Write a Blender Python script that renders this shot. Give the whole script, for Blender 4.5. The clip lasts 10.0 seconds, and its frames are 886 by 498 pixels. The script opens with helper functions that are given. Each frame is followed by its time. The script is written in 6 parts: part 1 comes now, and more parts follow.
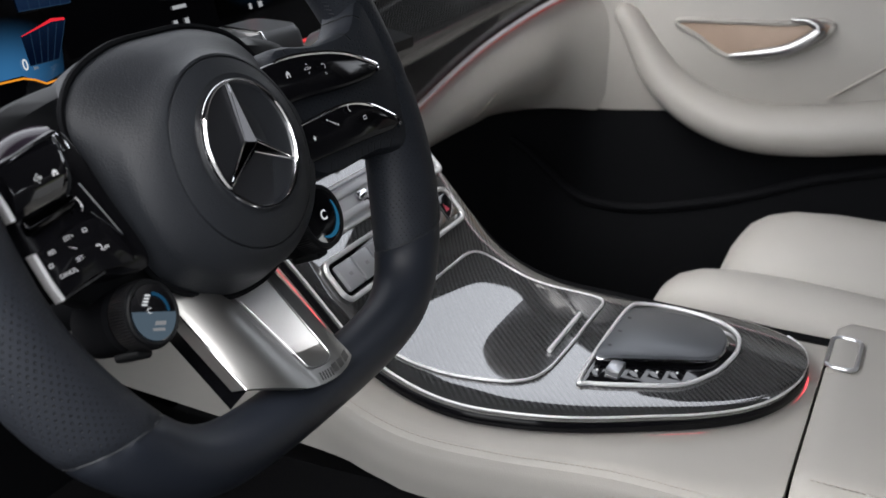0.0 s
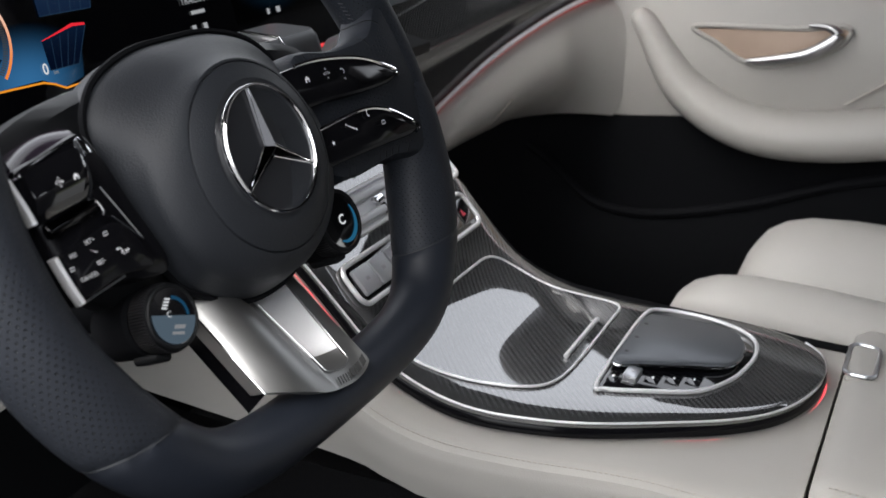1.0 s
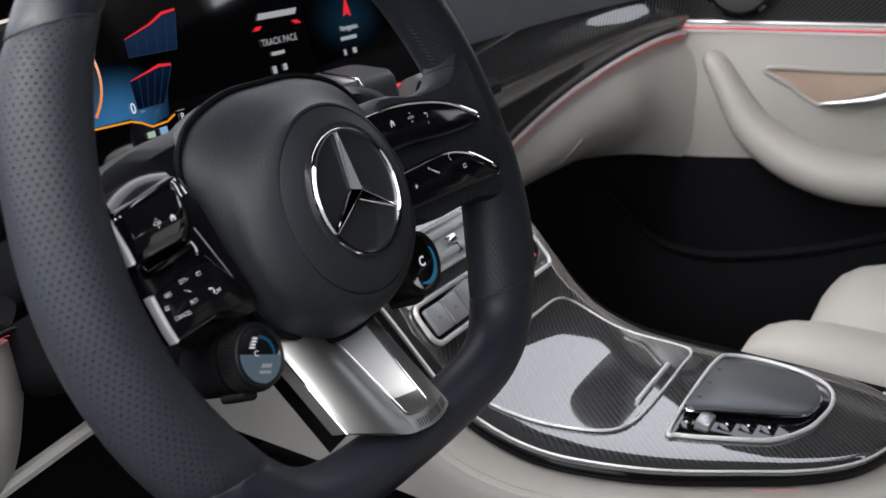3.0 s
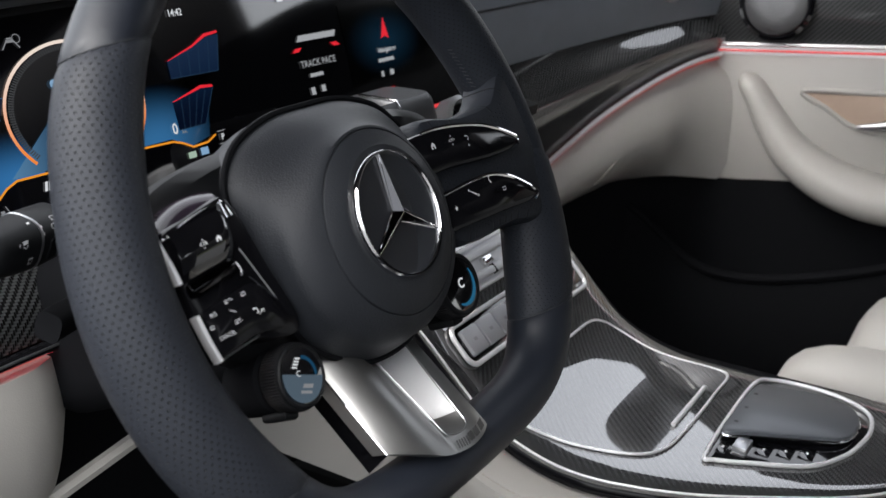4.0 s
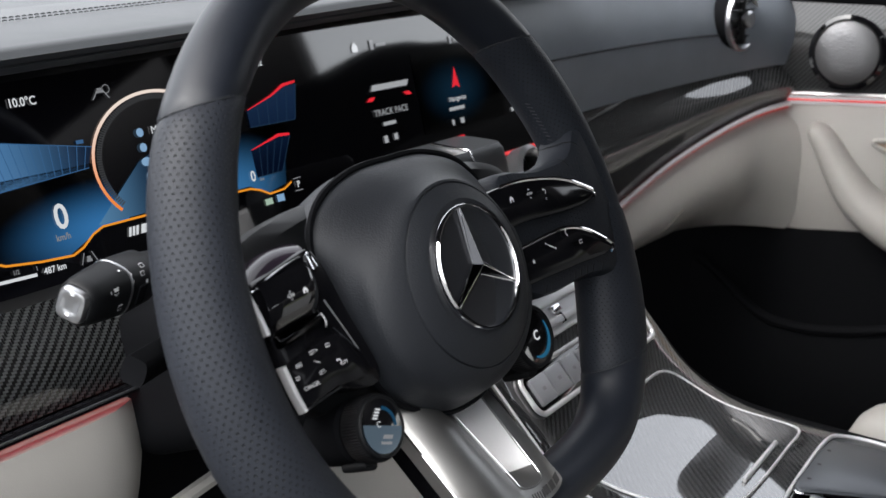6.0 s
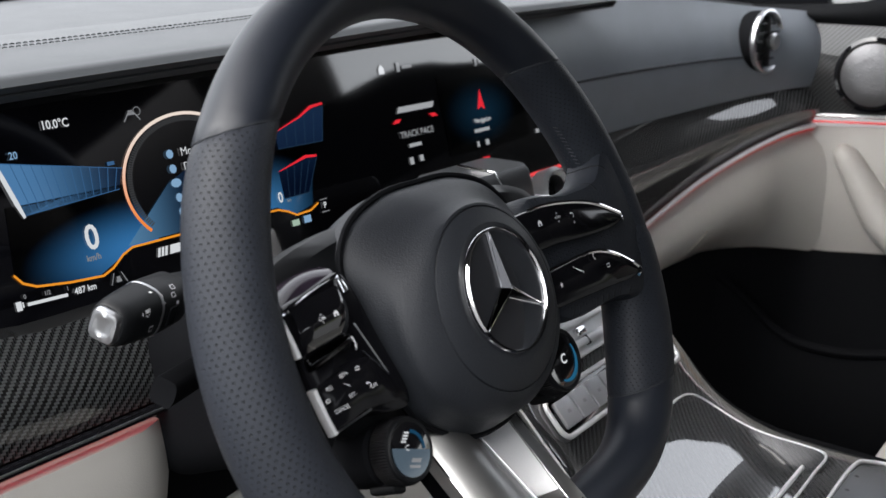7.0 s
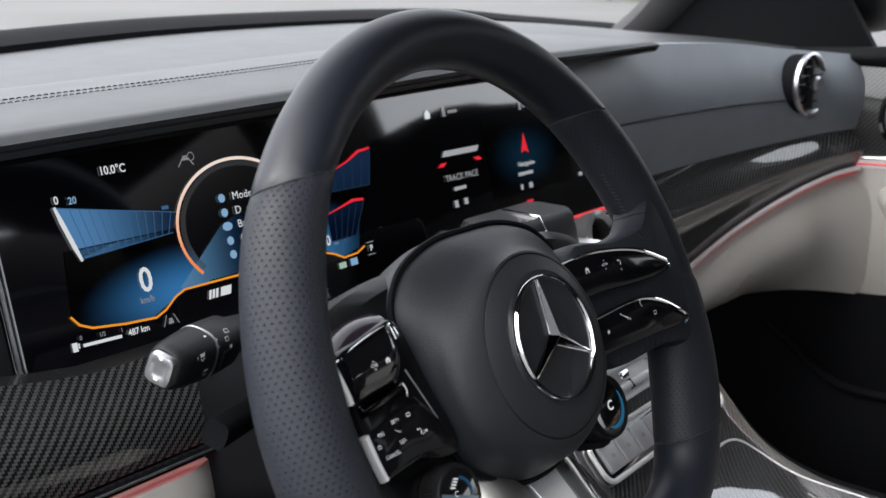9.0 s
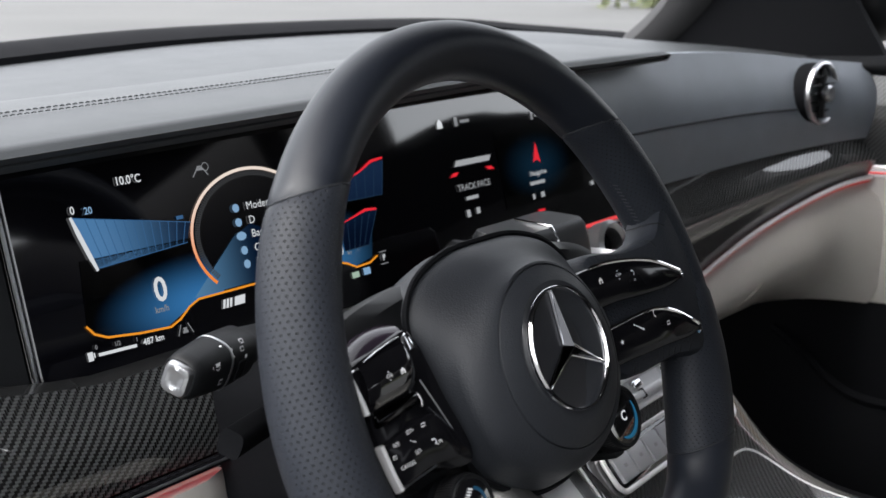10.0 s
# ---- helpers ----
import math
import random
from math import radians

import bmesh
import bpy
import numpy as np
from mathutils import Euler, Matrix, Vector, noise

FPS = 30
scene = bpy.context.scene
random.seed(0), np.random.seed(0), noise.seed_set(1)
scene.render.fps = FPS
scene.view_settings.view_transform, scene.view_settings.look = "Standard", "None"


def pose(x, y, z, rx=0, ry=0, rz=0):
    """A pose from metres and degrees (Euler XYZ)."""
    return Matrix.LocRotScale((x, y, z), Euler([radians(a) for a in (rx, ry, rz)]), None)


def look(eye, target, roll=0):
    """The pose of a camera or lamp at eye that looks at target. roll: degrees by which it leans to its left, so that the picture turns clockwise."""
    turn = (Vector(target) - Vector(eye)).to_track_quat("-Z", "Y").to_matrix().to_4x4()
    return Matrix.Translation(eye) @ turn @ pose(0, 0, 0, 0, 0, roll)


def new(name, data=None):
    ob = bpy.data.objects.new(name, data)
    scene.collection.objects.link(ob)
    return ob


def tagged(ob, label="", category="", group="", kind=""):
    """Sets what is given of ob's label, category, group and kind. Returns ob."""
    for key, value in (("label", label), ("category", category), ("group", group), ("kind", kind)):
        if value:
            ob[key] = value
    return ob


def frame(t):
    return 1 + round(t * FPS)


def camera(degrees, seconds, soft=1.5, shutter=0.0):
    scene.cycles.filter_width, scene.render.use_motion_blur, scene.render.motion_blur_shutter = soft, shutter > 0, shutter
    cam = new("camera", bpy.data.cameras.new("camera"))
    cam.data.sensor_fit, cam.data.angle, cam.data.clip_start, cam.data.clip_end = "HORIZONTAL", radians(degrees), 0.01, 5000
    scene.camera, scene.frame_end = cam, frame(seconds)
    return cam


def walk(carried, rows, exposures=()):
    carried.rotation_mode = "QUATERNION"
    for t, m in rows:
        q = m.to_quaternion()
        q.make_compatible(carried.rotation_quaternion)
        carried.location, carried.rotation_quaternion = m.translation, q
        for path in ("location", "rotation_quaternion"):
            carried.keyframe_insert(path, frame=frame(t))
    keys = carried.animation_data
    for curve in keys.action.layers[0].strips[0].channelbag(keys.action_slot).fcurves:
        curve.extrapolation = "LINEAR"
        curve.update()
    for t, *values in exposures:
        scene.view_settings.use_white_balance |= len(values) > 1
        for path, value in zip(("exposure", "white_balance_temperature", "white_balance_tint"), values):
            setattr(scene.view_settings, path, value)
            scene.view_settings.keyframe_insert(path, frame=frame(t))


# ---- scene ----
cam = camera(46.0, 10.0)
cam.data.dof.use_dof, cam.data.dof.focus_distance, cam.data.dof.aperture_fstop = True, 0.68, 13.0
PATH = [
    (0, (-0.426, -0.313, 0.781), (1.241, 0.477, 0.007), 1.4),
    (0.5, (-0.426, -0.313, 0.781), (1.236, 0.487, 0.009), 1.4),
    (1, (-0.427, -0.311, 0.781), (1.231, 0.505, 0.015), 1.3),
    (1.5, (-0.429, -0.308, 0.782), (1.223, 0.531, 0.03), 1.3),
    (2, (-0.431, -0.306, 0.783), (1.212, 0.564, 0.046), 1.2),
    (2.5, (-0.433, -0.303, 0.785), (1.202, 0.595, 0.063), 1.1),
    (4, (-0.44, -0.296, 0.789), (1.168, 0.684, 0.117), 1.0),
    (4.5, (-0.443, -0.294, 0.791), (1.156, 0.713, 0.134), 0.9),
    (5, (-0.445, -0.291, 0.793), (1.143, 0.743, 0.152), 1.0),
    (5.5, (-0.447, -0.289, 0.794), (1.13, 0.77, 0.171), 0.9),
    (6, (-0.45, -0.287, 0.797), (1.12, 0.796, 0.197), 0.9),
    (7.5, (-0.456, -0.283, 0.802), (1.092, 0.856, 0.25), 0.8),
    (8, (-0.459, -0.283, 0.805), (1.081, 0.877, 0.27), 0.7),
    (8.5, (-0.461, -0.282, 0.806), (1.072, 0.892, 0.288), 0.7),
    (9, (-0.463, -0.282, 0.808), (1.065, 0.907, 0.307), 0.7),
    (9.5, (-0.465, -0.281, 0.81), (1.058, 0.918, 0.316), 0.7),
    (10, (-0.466, -0.281, 0.81), (1.054, 0.925, 0.323), 0.6),
]
walk(cam, [(t, look(eye, target, roll)) for t, eye, target, roll in PATH])

# ---------- light ----------
world = bpy.data.worlds.new("overcast_sky")
scene.world = world
world.use_nodes = True
wn = world.node_tree
sky = wn.nodes.new("ShaderNodeTexSky")
sky.sky_type = "NISHITA"
sky.sun_disc = False
sky.sun_elevation, sky.sun_rotation = radians(58), radians(-60)
sky.air_density, sky.dust_density, sky.ozone_density = 1.0, 4.0, 1.0
hsv = wn.nodes.new("ShaderNodeHueSaturation")
hsv.inputs["Saturation"].default_value = 0.2
wn.links.new(sky.outputs[0], hsv.inputs["Color"])
wn.links.new(hsv.outputs[0], wn.nodes["Background"].inputs[0])
wn.nodes["Background"].inputs[1].default_value = 0.15
scene.view_settings.exposure = 2.4
sun = new("sun", bpy.data.lights.new("sun", "SUN"))
sun.data.energy, sun.data.angle, sun.data.color = 0.35, radians(30), (1.0, 0.97, 0.93)
sun.matrix_world = look((-2.8, -1.6, 5.2), (0, 0, 0))

# ---------- helpers ----------
def catmull(pts, n=8, closed=False):
    """Smooth curve through points of any dimension."""
    P = [np.array(p, float) for p in pts]
    m = len(P)
    out = []
    for i in range(m if closed else m - 1):
        if closed:
            a, b, c, d = P[(i - 1) % m], P[i], P[(i + 1) % m], P[(i + 2) % m]
        else:
            a, b, c, d = P[max(i - 1, 0)], P[i], P[i + 1], P[min(i + 2, m - 1)]
        for k in range(n):
            t = k / n
            out.append(0.5 * (2 * b + (c - a) * t + (2 * a - 5 * b + 4 * c - d) * t * t + (3 * b - a - 3 * c + d) * t ** 3))
    if not closed:
        out.append(P[-1])
    return [tuple(p) for p in out]


def smooth_table(table):
    """A smooth function of one variable through the given pairs."""
    pts = catmull(table, 12)
    xs = [p[0] for p in pts]
    ys = [p[1] for p in pts]
    return lambda x: float(np.interp(x, xs, ys))


def loft(rings, closed=True, cap=True, bm=None, uv=True):
    """Skin through rings of equal length; uv in metres along and around."""
    bm = bm or bmesh.new()
    layer = bm.loops.layers.uv.verify()
    vs = [[bm.verts.new(p) for p in r] for r in rings]
    n = len(rings[0])
    along, around = [0.0], []
    for a, b in zip(rings, rings[1:]):
        along.append(along[-1] + (Vector(a[0]) - Vector(b[0])).length)
    for r in rings:
        acc = [0.0]
        for k in range(n):
            acc.append(acc[-1] + (Vector(r[k]) - Vector(r[(k + 1) % n])).length)
        around.append(acc)
    for i in range(len(rings) - 1):
        for k in range(n if closed else n - 1):
            j = (k + 1) % n
            try:
                f = bm.faces.new((vs[i][k], vs[i][j], vs[i + 1][j], vs[i + 1][k]))
            except ValueError:
                continue
            for lp, (ii, kk) in zip(f.loops, ((i, k), (i, k + 1), (i + 1, k + 1), (i + 1, k))):
                lp[layer].uv = (along[ii], around[ii][kk])
            f.smooth = True
    if cap and closed:
        for ring, flip in ((vs[0], True), (vs[-1], False)):
            f = bm.faces.new(ring[::-1] if flip else ring)
            for lp in f.loops:
                lp[layer].uv = (lp.vert.co.x, lp.vert.co.y)
    return bm


def inset(outline, d):
    """Offset a closed outline inwards (counter-clockwise) by d."""
    n = len(outline)
    P = [Vector(p[:2]) for p in outline]
    area = sum(P[i].x * P[(i + 1) % n].y - P[(i + 1) % n].x * P[i].y for i in range(n))
    s = 1 if area > 0 else -1
    out = []
    for i in range(n):
        t = (P[(i + 1) % n] - P[i - 1])
        t = t.normalized() if t.length > 1e-9 else Vector((1, 0))
        out.append((P[i].x - s * t.y * d, P[i].y + s * t.x * d))
    return out


def slab(outline, z0, z1, bevel=0.001, at=None, bm=None, back=True):
    """A plate with a rounded front edge from a plane outline; at maps (u, v, w) to space."""
    at = at or (lambda u, v, w: (u, v, w))
    steps = ((0.0, z0), (0.0, z1 - bevel), (0.3 * bevel, z1 - 0.3 * bevel), (bevel, z1))
    rings = [[at(u, v, z) for u, v in (inset(outline, d) if d else [p[:2] for p in outline])] for d, z in steps]
    bm = bm or bmesh.new()
    layer = bm.loops.layers.uv.verify()
    vs = [[bm.verts.new(p) for p in r] for r in rings]
    n = len(outline)
    for i in range(len(vs) - 1):
        for k in range(n):
            f = bm.faces.new((vs[i][k], vs[i][(k + 1) % n], vs[i + 1][(k + 1) % n], vs[i + 1][k]))
            f.smooth = i > 0
            for lp, kk in zip(f.loops, (k, (k + 1) % n, (k + 1) % n, k)):
                lp[layer].uv = outline[kk][:2]
    f = bm.faces.new(vs[-1])
    for lp, p in zip(f.loops, outline):
        lp[layer].uv = p[:2]
    if back:
        bm.faces.new(vs[0][::-1])
    bmesh.ops.recalc_face_normals(bm, faces=bm.faces)
    return bm


def sheet(fn, nu, nv, thick, uvscale=(1, 1), bm=None, tri=False):
    """A thick skin over fn(u, v), u and v from 0 to 1; thick is an offset vector for its back."""
    bm = bm or bmesh.new()
    layer = bm.loops.layers.uv.verify()
    thick = Vector(thick)
    front = [[Vector(fn(i / nu, j / nv)) for j in range(nv + 1)] for i in range(nu + 1)]
    U = [0.0]
    for i in range(nu):
        U.append(U[-1] + (front[i + 1][nv // 2] - front[i][nv // 2]).length)
    V = [[0.0] for _ in range(nu + 1)]
    for i in range(nu + 1):
        for j in range(nv):
            V[i].append(V[i][-1] + (front[i][j + 1] - front[i][j]).length)
    a = [[bm.verts.new(p) for p in row] for row in front]
    b = [[bm.verts.new(p + thick) for p in row] for row in front]
    for i in range(nu):
        for j in range(nv):
            f = bm.faces.new((a[i][j], a[i + 1][j], a[i + 1][j + 1], a[i][j + 1]))
            for lp, (ii, jj) in zip(f.loops, ((i, j), (i + 1, j), (i + 1, j + 1), (i, j + 1))):
                lp[layer].uv = (U[ii], V[ii][jj])
            f.smooth = True
            bm.faces.new((b[i][j + 1], b[i + 1][j + 1], b[i + 1][j], b[i][j]))
    for i in range(nu):
        bm.faces.new((a[i + 1][0], a[i][0], b[i][0], b[i + 1][0]))
        bm.faces.new((a[i][nv], a[i + 1][nv], b[i + 1][nv], b[i][nv]))
    for j in range(nv):
        bm.faces.new((a[0][j], a[0][j + 1], b[0][j + 1], b[0][j]))
        bm.faces.new((a[nu][j + 1], a[nu][j], b[nu][j], b[nu][j + 1]))
    bmesh.ops.recalc_face_normals(bm, faces=bm.faces)
    return bm


def tube(path, radius, sides=10, closed=False, bm=None, flat=1.0, up=None):
    """A round or flattened bar along a path; radius may be a function of the share of the way."""
    P = [Vector(p) for p in path]
    n = len(P)
    rings = []
    ref = Vector(up) if up else Vector((0.123, 0.31, 0.94))
    for i in range(n):
        if closed:
            t = P[(i + 1) % n] - P[i - 1]
        else:
            t = P[min(i + 1, n - 1)] - P[max(i - 1, 0)]
        t.normalize()
        a = t.cross(ref).normalized()
        b = a.cross(t).normalized()
        r = radius(i / max(n - 1, 1)) if callable(radius) else radius
        rings.append([P[i] + r * (math.cos(2 * math.pi * k / sides) * a + flat * math.sin(2 * math.pi * k / sides) * b) for k in range(sides)])
    if closed:
        rings.append(rings[0])
        bm = loft(rings, cap=False, bm=bm)
        bmesh.ops.remove_doubles(bm, verts=bm.verts, dist=1e-7)
    else:
        bm = loft(rings, bm=bm)
    bmesh.ops.recalc_face_normals(bm, faces=bm.faces)
    return bm


def turned(profile, sides=40, at=None, bm=None):
    """A body of revolution from (radius, height) pairs about the local third axis."""
    at = at or (lambda u, v, w: (u, v, w))
    rings = [[at(r * math.cos(2 * math.pi * k / sides), r * math.sin(2 * math.pi * k / sides), h) for k in range(sides)] for r, h in profile]
    bm = loft(rings, bm=bm)
    bmesh.ops.recalc_face_normals(bm, faces=bm.faces)
    return bm


def round_rect(x0, y0, x1, y1, r, n=5):
    out = []
    for cx, cy, a in ((x1 - r, y0 + r, -90), (x1 - r, y1 - r, 0), (x0 + r, y1 - r, 90), (x0 + r, y0 + r, 180)):
        for k in range(n + 1):
            t = radians(a + 90 * k / n)
            out.append((cx + r * math.cos(t), cy + r * math.sin(t)))
    return out


def box(x0, y0, z0, x1, y1, z1, bevel=0.002, bm=None, at=None):
    return slab(round_rect(x0, y0, x1, y1, min(bevel * 1.5, (x1 - x0) * 0.45, (y1 - y0) * 0.45), 3), z0, z1, bevel, at=at, bm=bm)


def finish(name, bm, material):
    me = bpy.data.meshes.new(name)
    bm.to_mesh(me)
    bm.free()
    me.materials.append(material)
    me.set_sharp_from_angle(angle=radians(38))
    return me


def part(name, bm, material, parent, label=""):
    ob = new(name, finish(name, bm, material))
    ob.parent = parent
    return tagged(ob, label)


def thing(name, label, category, m=None, group="", kind=""):
    ob = new(name)
    ob.empty_display_size = 0.05
    if m is not None:
        ob.matrix_basis = m
    return tagged(ob, label, category, group, kind)


def solid(name, bm, material, label, category, group="", kind=""):
    return tagged(new(name, finish(name, bm, material)), label, category, group, kind)


def words(text, size, at, material, name, parent, label="", align="CENTER", shear=0.0, bold=0.0):
    """Flat lettering; at maps (u, v, w) to space."""
    cu = bpy.data.curves.new("t", "FONT")
    cu.body, cu.size, cu.align_x, cu.align_y, cu.shear, cu.offset = text, size, align, "CENTER", shear, bold
    cu.resolution_u = 3
    tmp = bpy.data.objects.new("t", cu)
    me = bpy.data.meshes.new_from_object(tmp)
    bpy.data.objects.remove(tmp)
    for v in me.vertices:
        v.co = Vector(at(v.co.x, v.co.y, v.co.z))
    me.materials.clear()
    me.materials.append(material)
    ob = new(name, me)
    ob.parent = parent
    return tagged(ob, label)


def plate(polys, at, w=0.0, bm=None):
    """Flat printed or lit shapes from plane polygons."""
    bm = bm or bmesh.new()
    layer = bm.loops.layers.uv.verify()
    for poly in polys:
        f = bm.faces.new([bm.verts.new(at(u, v, w)) for u, v in poly])
        for lp, p in zip(f.loops, poly):
            lp[layer].uv = p
    return bm


def band(pts, width):
    """Quads along a plane line, of one width (or a width at each point)."""
    P = [Vector(p) for p in pts]
    side = []
    for i in range(len(P)):
        t = (P[min(i + 1, len(P) - 1)] - P[max(i - 1, 0)]).normalized()
        w = width[i] if isinstance(width, (list, tuple)) else width
        side.append((P[i] + Vector((-t.y, t.x)) * w / 2, P[i] - Vector((-t.y, t.x)) * w / 2))
    return [[tuple(side[i][0]), tuple(side[i][1]), tuple(side[i + 1][1]), tuple(side[i + 1][0])] for i in range(len(P) - 1)]


def rect(x0, y0, x1, y1, lean=0.0):
    return [(x0, y0), (x1, y0), (x1 + lean, y1), (x0 + lean, y1)]


# ---------- materials ----------
def material(name, colour, rough=0.5, metal=0.0, grain=0.0, grain_size=0.001, vary=0.15, vary_size=0.05, coat=0.0, spec=0.5, emit=None, strength=0.0, voronoi=False, rough_vary=0.1):
    m = bpy.data.materials.new(name)
    m.use_nodes = True
    nt = m.node_tree
    b = nt.nodes["Principled BSDF"]
    b.inputs["Base Color"].default_value = (*colour, 1)
    b.inputs["Roughness"].default_value = rough
    b.inputs["Metallic"].default_value = metal
    b.inputs["Specular IOR Level"].default_value = spec
    b.inputs["Coat Weight"].default_value = coat
    b.inputs["Coat Roughness"].default_value = 0.02
    if emit:
        b.inputs["Emission Color"].default_value = (*emit, 1)
        b.inputs["Emission Strength"].default_value = strength
        return m
    tc = nt.nodes.new("ShaderNodeTexCoord")
    no = nt.nodes.new("ShaderNodeTexNoise")
    no.inputs["Scale"].default_value = 1 / vary_size
    no.inputs["Detail"].default_value = 5
    nt.links.new(tc.outputs["Object"], no.inputs["Vector"])
    if vary:
        mix = nt.nodes.new("ShaderNodeMix")
        mix.data_type = "RGBA"
        mix.inputs[6].default_value = (*[c * (1 - vary) for c in colour], 1)
        mix.inputs[7].default_value = (*[min(1, c * (1 + vary)) for c in colour], 1)
        nt.links.new(no.outputs[0], mix.inputs[0])
        nt.links.new(mix.outputs[2], b.inputs["Base Color"])
    if rough_vary:
        mr = nt.nodes.new("ShaderNodeMapRange")
        mr.inputs[3].default_value, mr.inputs[4].default_value = rough * (1 - rough_vary), min(1, rough * (1 + rough_vary))
        nt.links.new(no.outputs[0], mr.inputs[0])
        nt.links.new(mr.outputs[0], b.inputs["Roughness"])
    if grain:
        g = nt.nodes.new("ShaderNodeTexVoronoi" if voronoi else "ShaderNodeTexNoise")
        g.inputs["Scale"].default_value = 1 / grain_size
        nt.links.new(tc.outputs["Object"], g.inputs["Vector"])
        bp = nt.nodes.new("ShaderNodeBump")
        bp.inputs["Strength"].default_value = grain
        bp.inputs["Distance"].default_value = grain_size * 0.3
        nt.links.new(g.outputs[0], bp.inputs["Height"])
        nt.links.new(bp.outputs[0], b.inputs["Normal"])
    return m


def math_node(nt, op, a, b=None, c=None):
    n = nt.nodes.new("ShaderNodeMath")
    n.operation = op
    for i, v in enumerate((a, b, c)):
        if v is None:
            continue
        if isinstance(v, (int, float)):
            n.inputs[i].default_value = v
        else:
            nt.links.new(v, n.inputs[i])
    return n.outputs[0]


def uv_axes(nt, angle=0.0):
    tc = nt.nodes.new("ShaderNodeTexCoord")
    mp = nt.nodes.new("ShaderNodeMapping")
    mp.inputs["Rotation"].default_value = (0, 0, radians(angle))
    nt.links.new(tc.outputs["UV"], mp.inputs["Vector"])
    sp = nt.nodes.new("ShaderNodeSeparateXYZ")
    nt.links.new(mp.outputs[0], sp.inputs[0])
    return sp.outputs[0], sp.outputs[1]


def perforated(name, colour, pitch=0.0036):
    """Leather with rows of small punched holes."""
    m = material(name, colour, 0.5, grain=0.25, grain_size=0.0007, vary=0.15, vary_size=0.03, spec=0.17)
    nt = m.node_tree
    b = nt.nodes["Principled BSDF"]
    u, v = uv_axes(nt)
    row = math_node(nt, "FLOOR", math_node(nt, "DIVIDE", u, pitch * 0.8))
    off = math_node(nt, "MULTIPLY", math_node(nt, "MODULO", row, 2.0), 0.5)
    fu = math_node(nt, "SUBTRACT", math_node(nt, "FRACT", math_node(nt, "DIVIDE", u, pitch * 0.8)), 0.5)
    fv = math_node(nt, "SUBTRACT", math_node(nt, "FRACT", math_node(nt, "ADD", math_node(nt, "DIVIDE", v, pitch), off)), 0.5)
    fu = math_node(nt, "MULTIPLY", fu, 0.8)
    d = math_node(nt, "SQRT", math_node(nt, "ADD", math_node(nt, "MULTIPLY", fu, fu), math_node(nt, "MULTIPLY", fv, fv)))
    mr = nt.nodes.new("ShaderNodeMapRange")
    mr.interpolation_type = "SMOOTHSTEP"
    mr.inputs[1].default_value, mr.inputs[2].default_value = 0.07, 0.18
    nt.links.new(d, mr.inputs[0])
    old = b.inputs["Base Color"].links[0].from_socket
    mix = nt.nodes.new("ShaderNodeMix")
    mix.data_type = "RGBA"
    mix.inputs[6].default_value = (*[c * 0.06 for c in colour], 1)
    nt.links.new(mr.outputs[0], mix.inputs[0])
    nt.links.new(old, mix.inputs[7])
    nt.links.new(mix.outputs[2], b.inputs["Base Color"])
    bp = nt.nodes.new("ShaderNodeBump")
    bp.inputs["Strength"].default_value, bp.inputs["Distance"].default_value = 0.8, 0.0006
    nt.links.new(mr.outputs[0], bp.inputs["Height"])
    nt.links.new(b.inputs["Normal"].links[0].from_socket, bp.inputs["Normal"])
    nt.links.new(bp.outputs[0], b.inputs["Normal"])
    return m


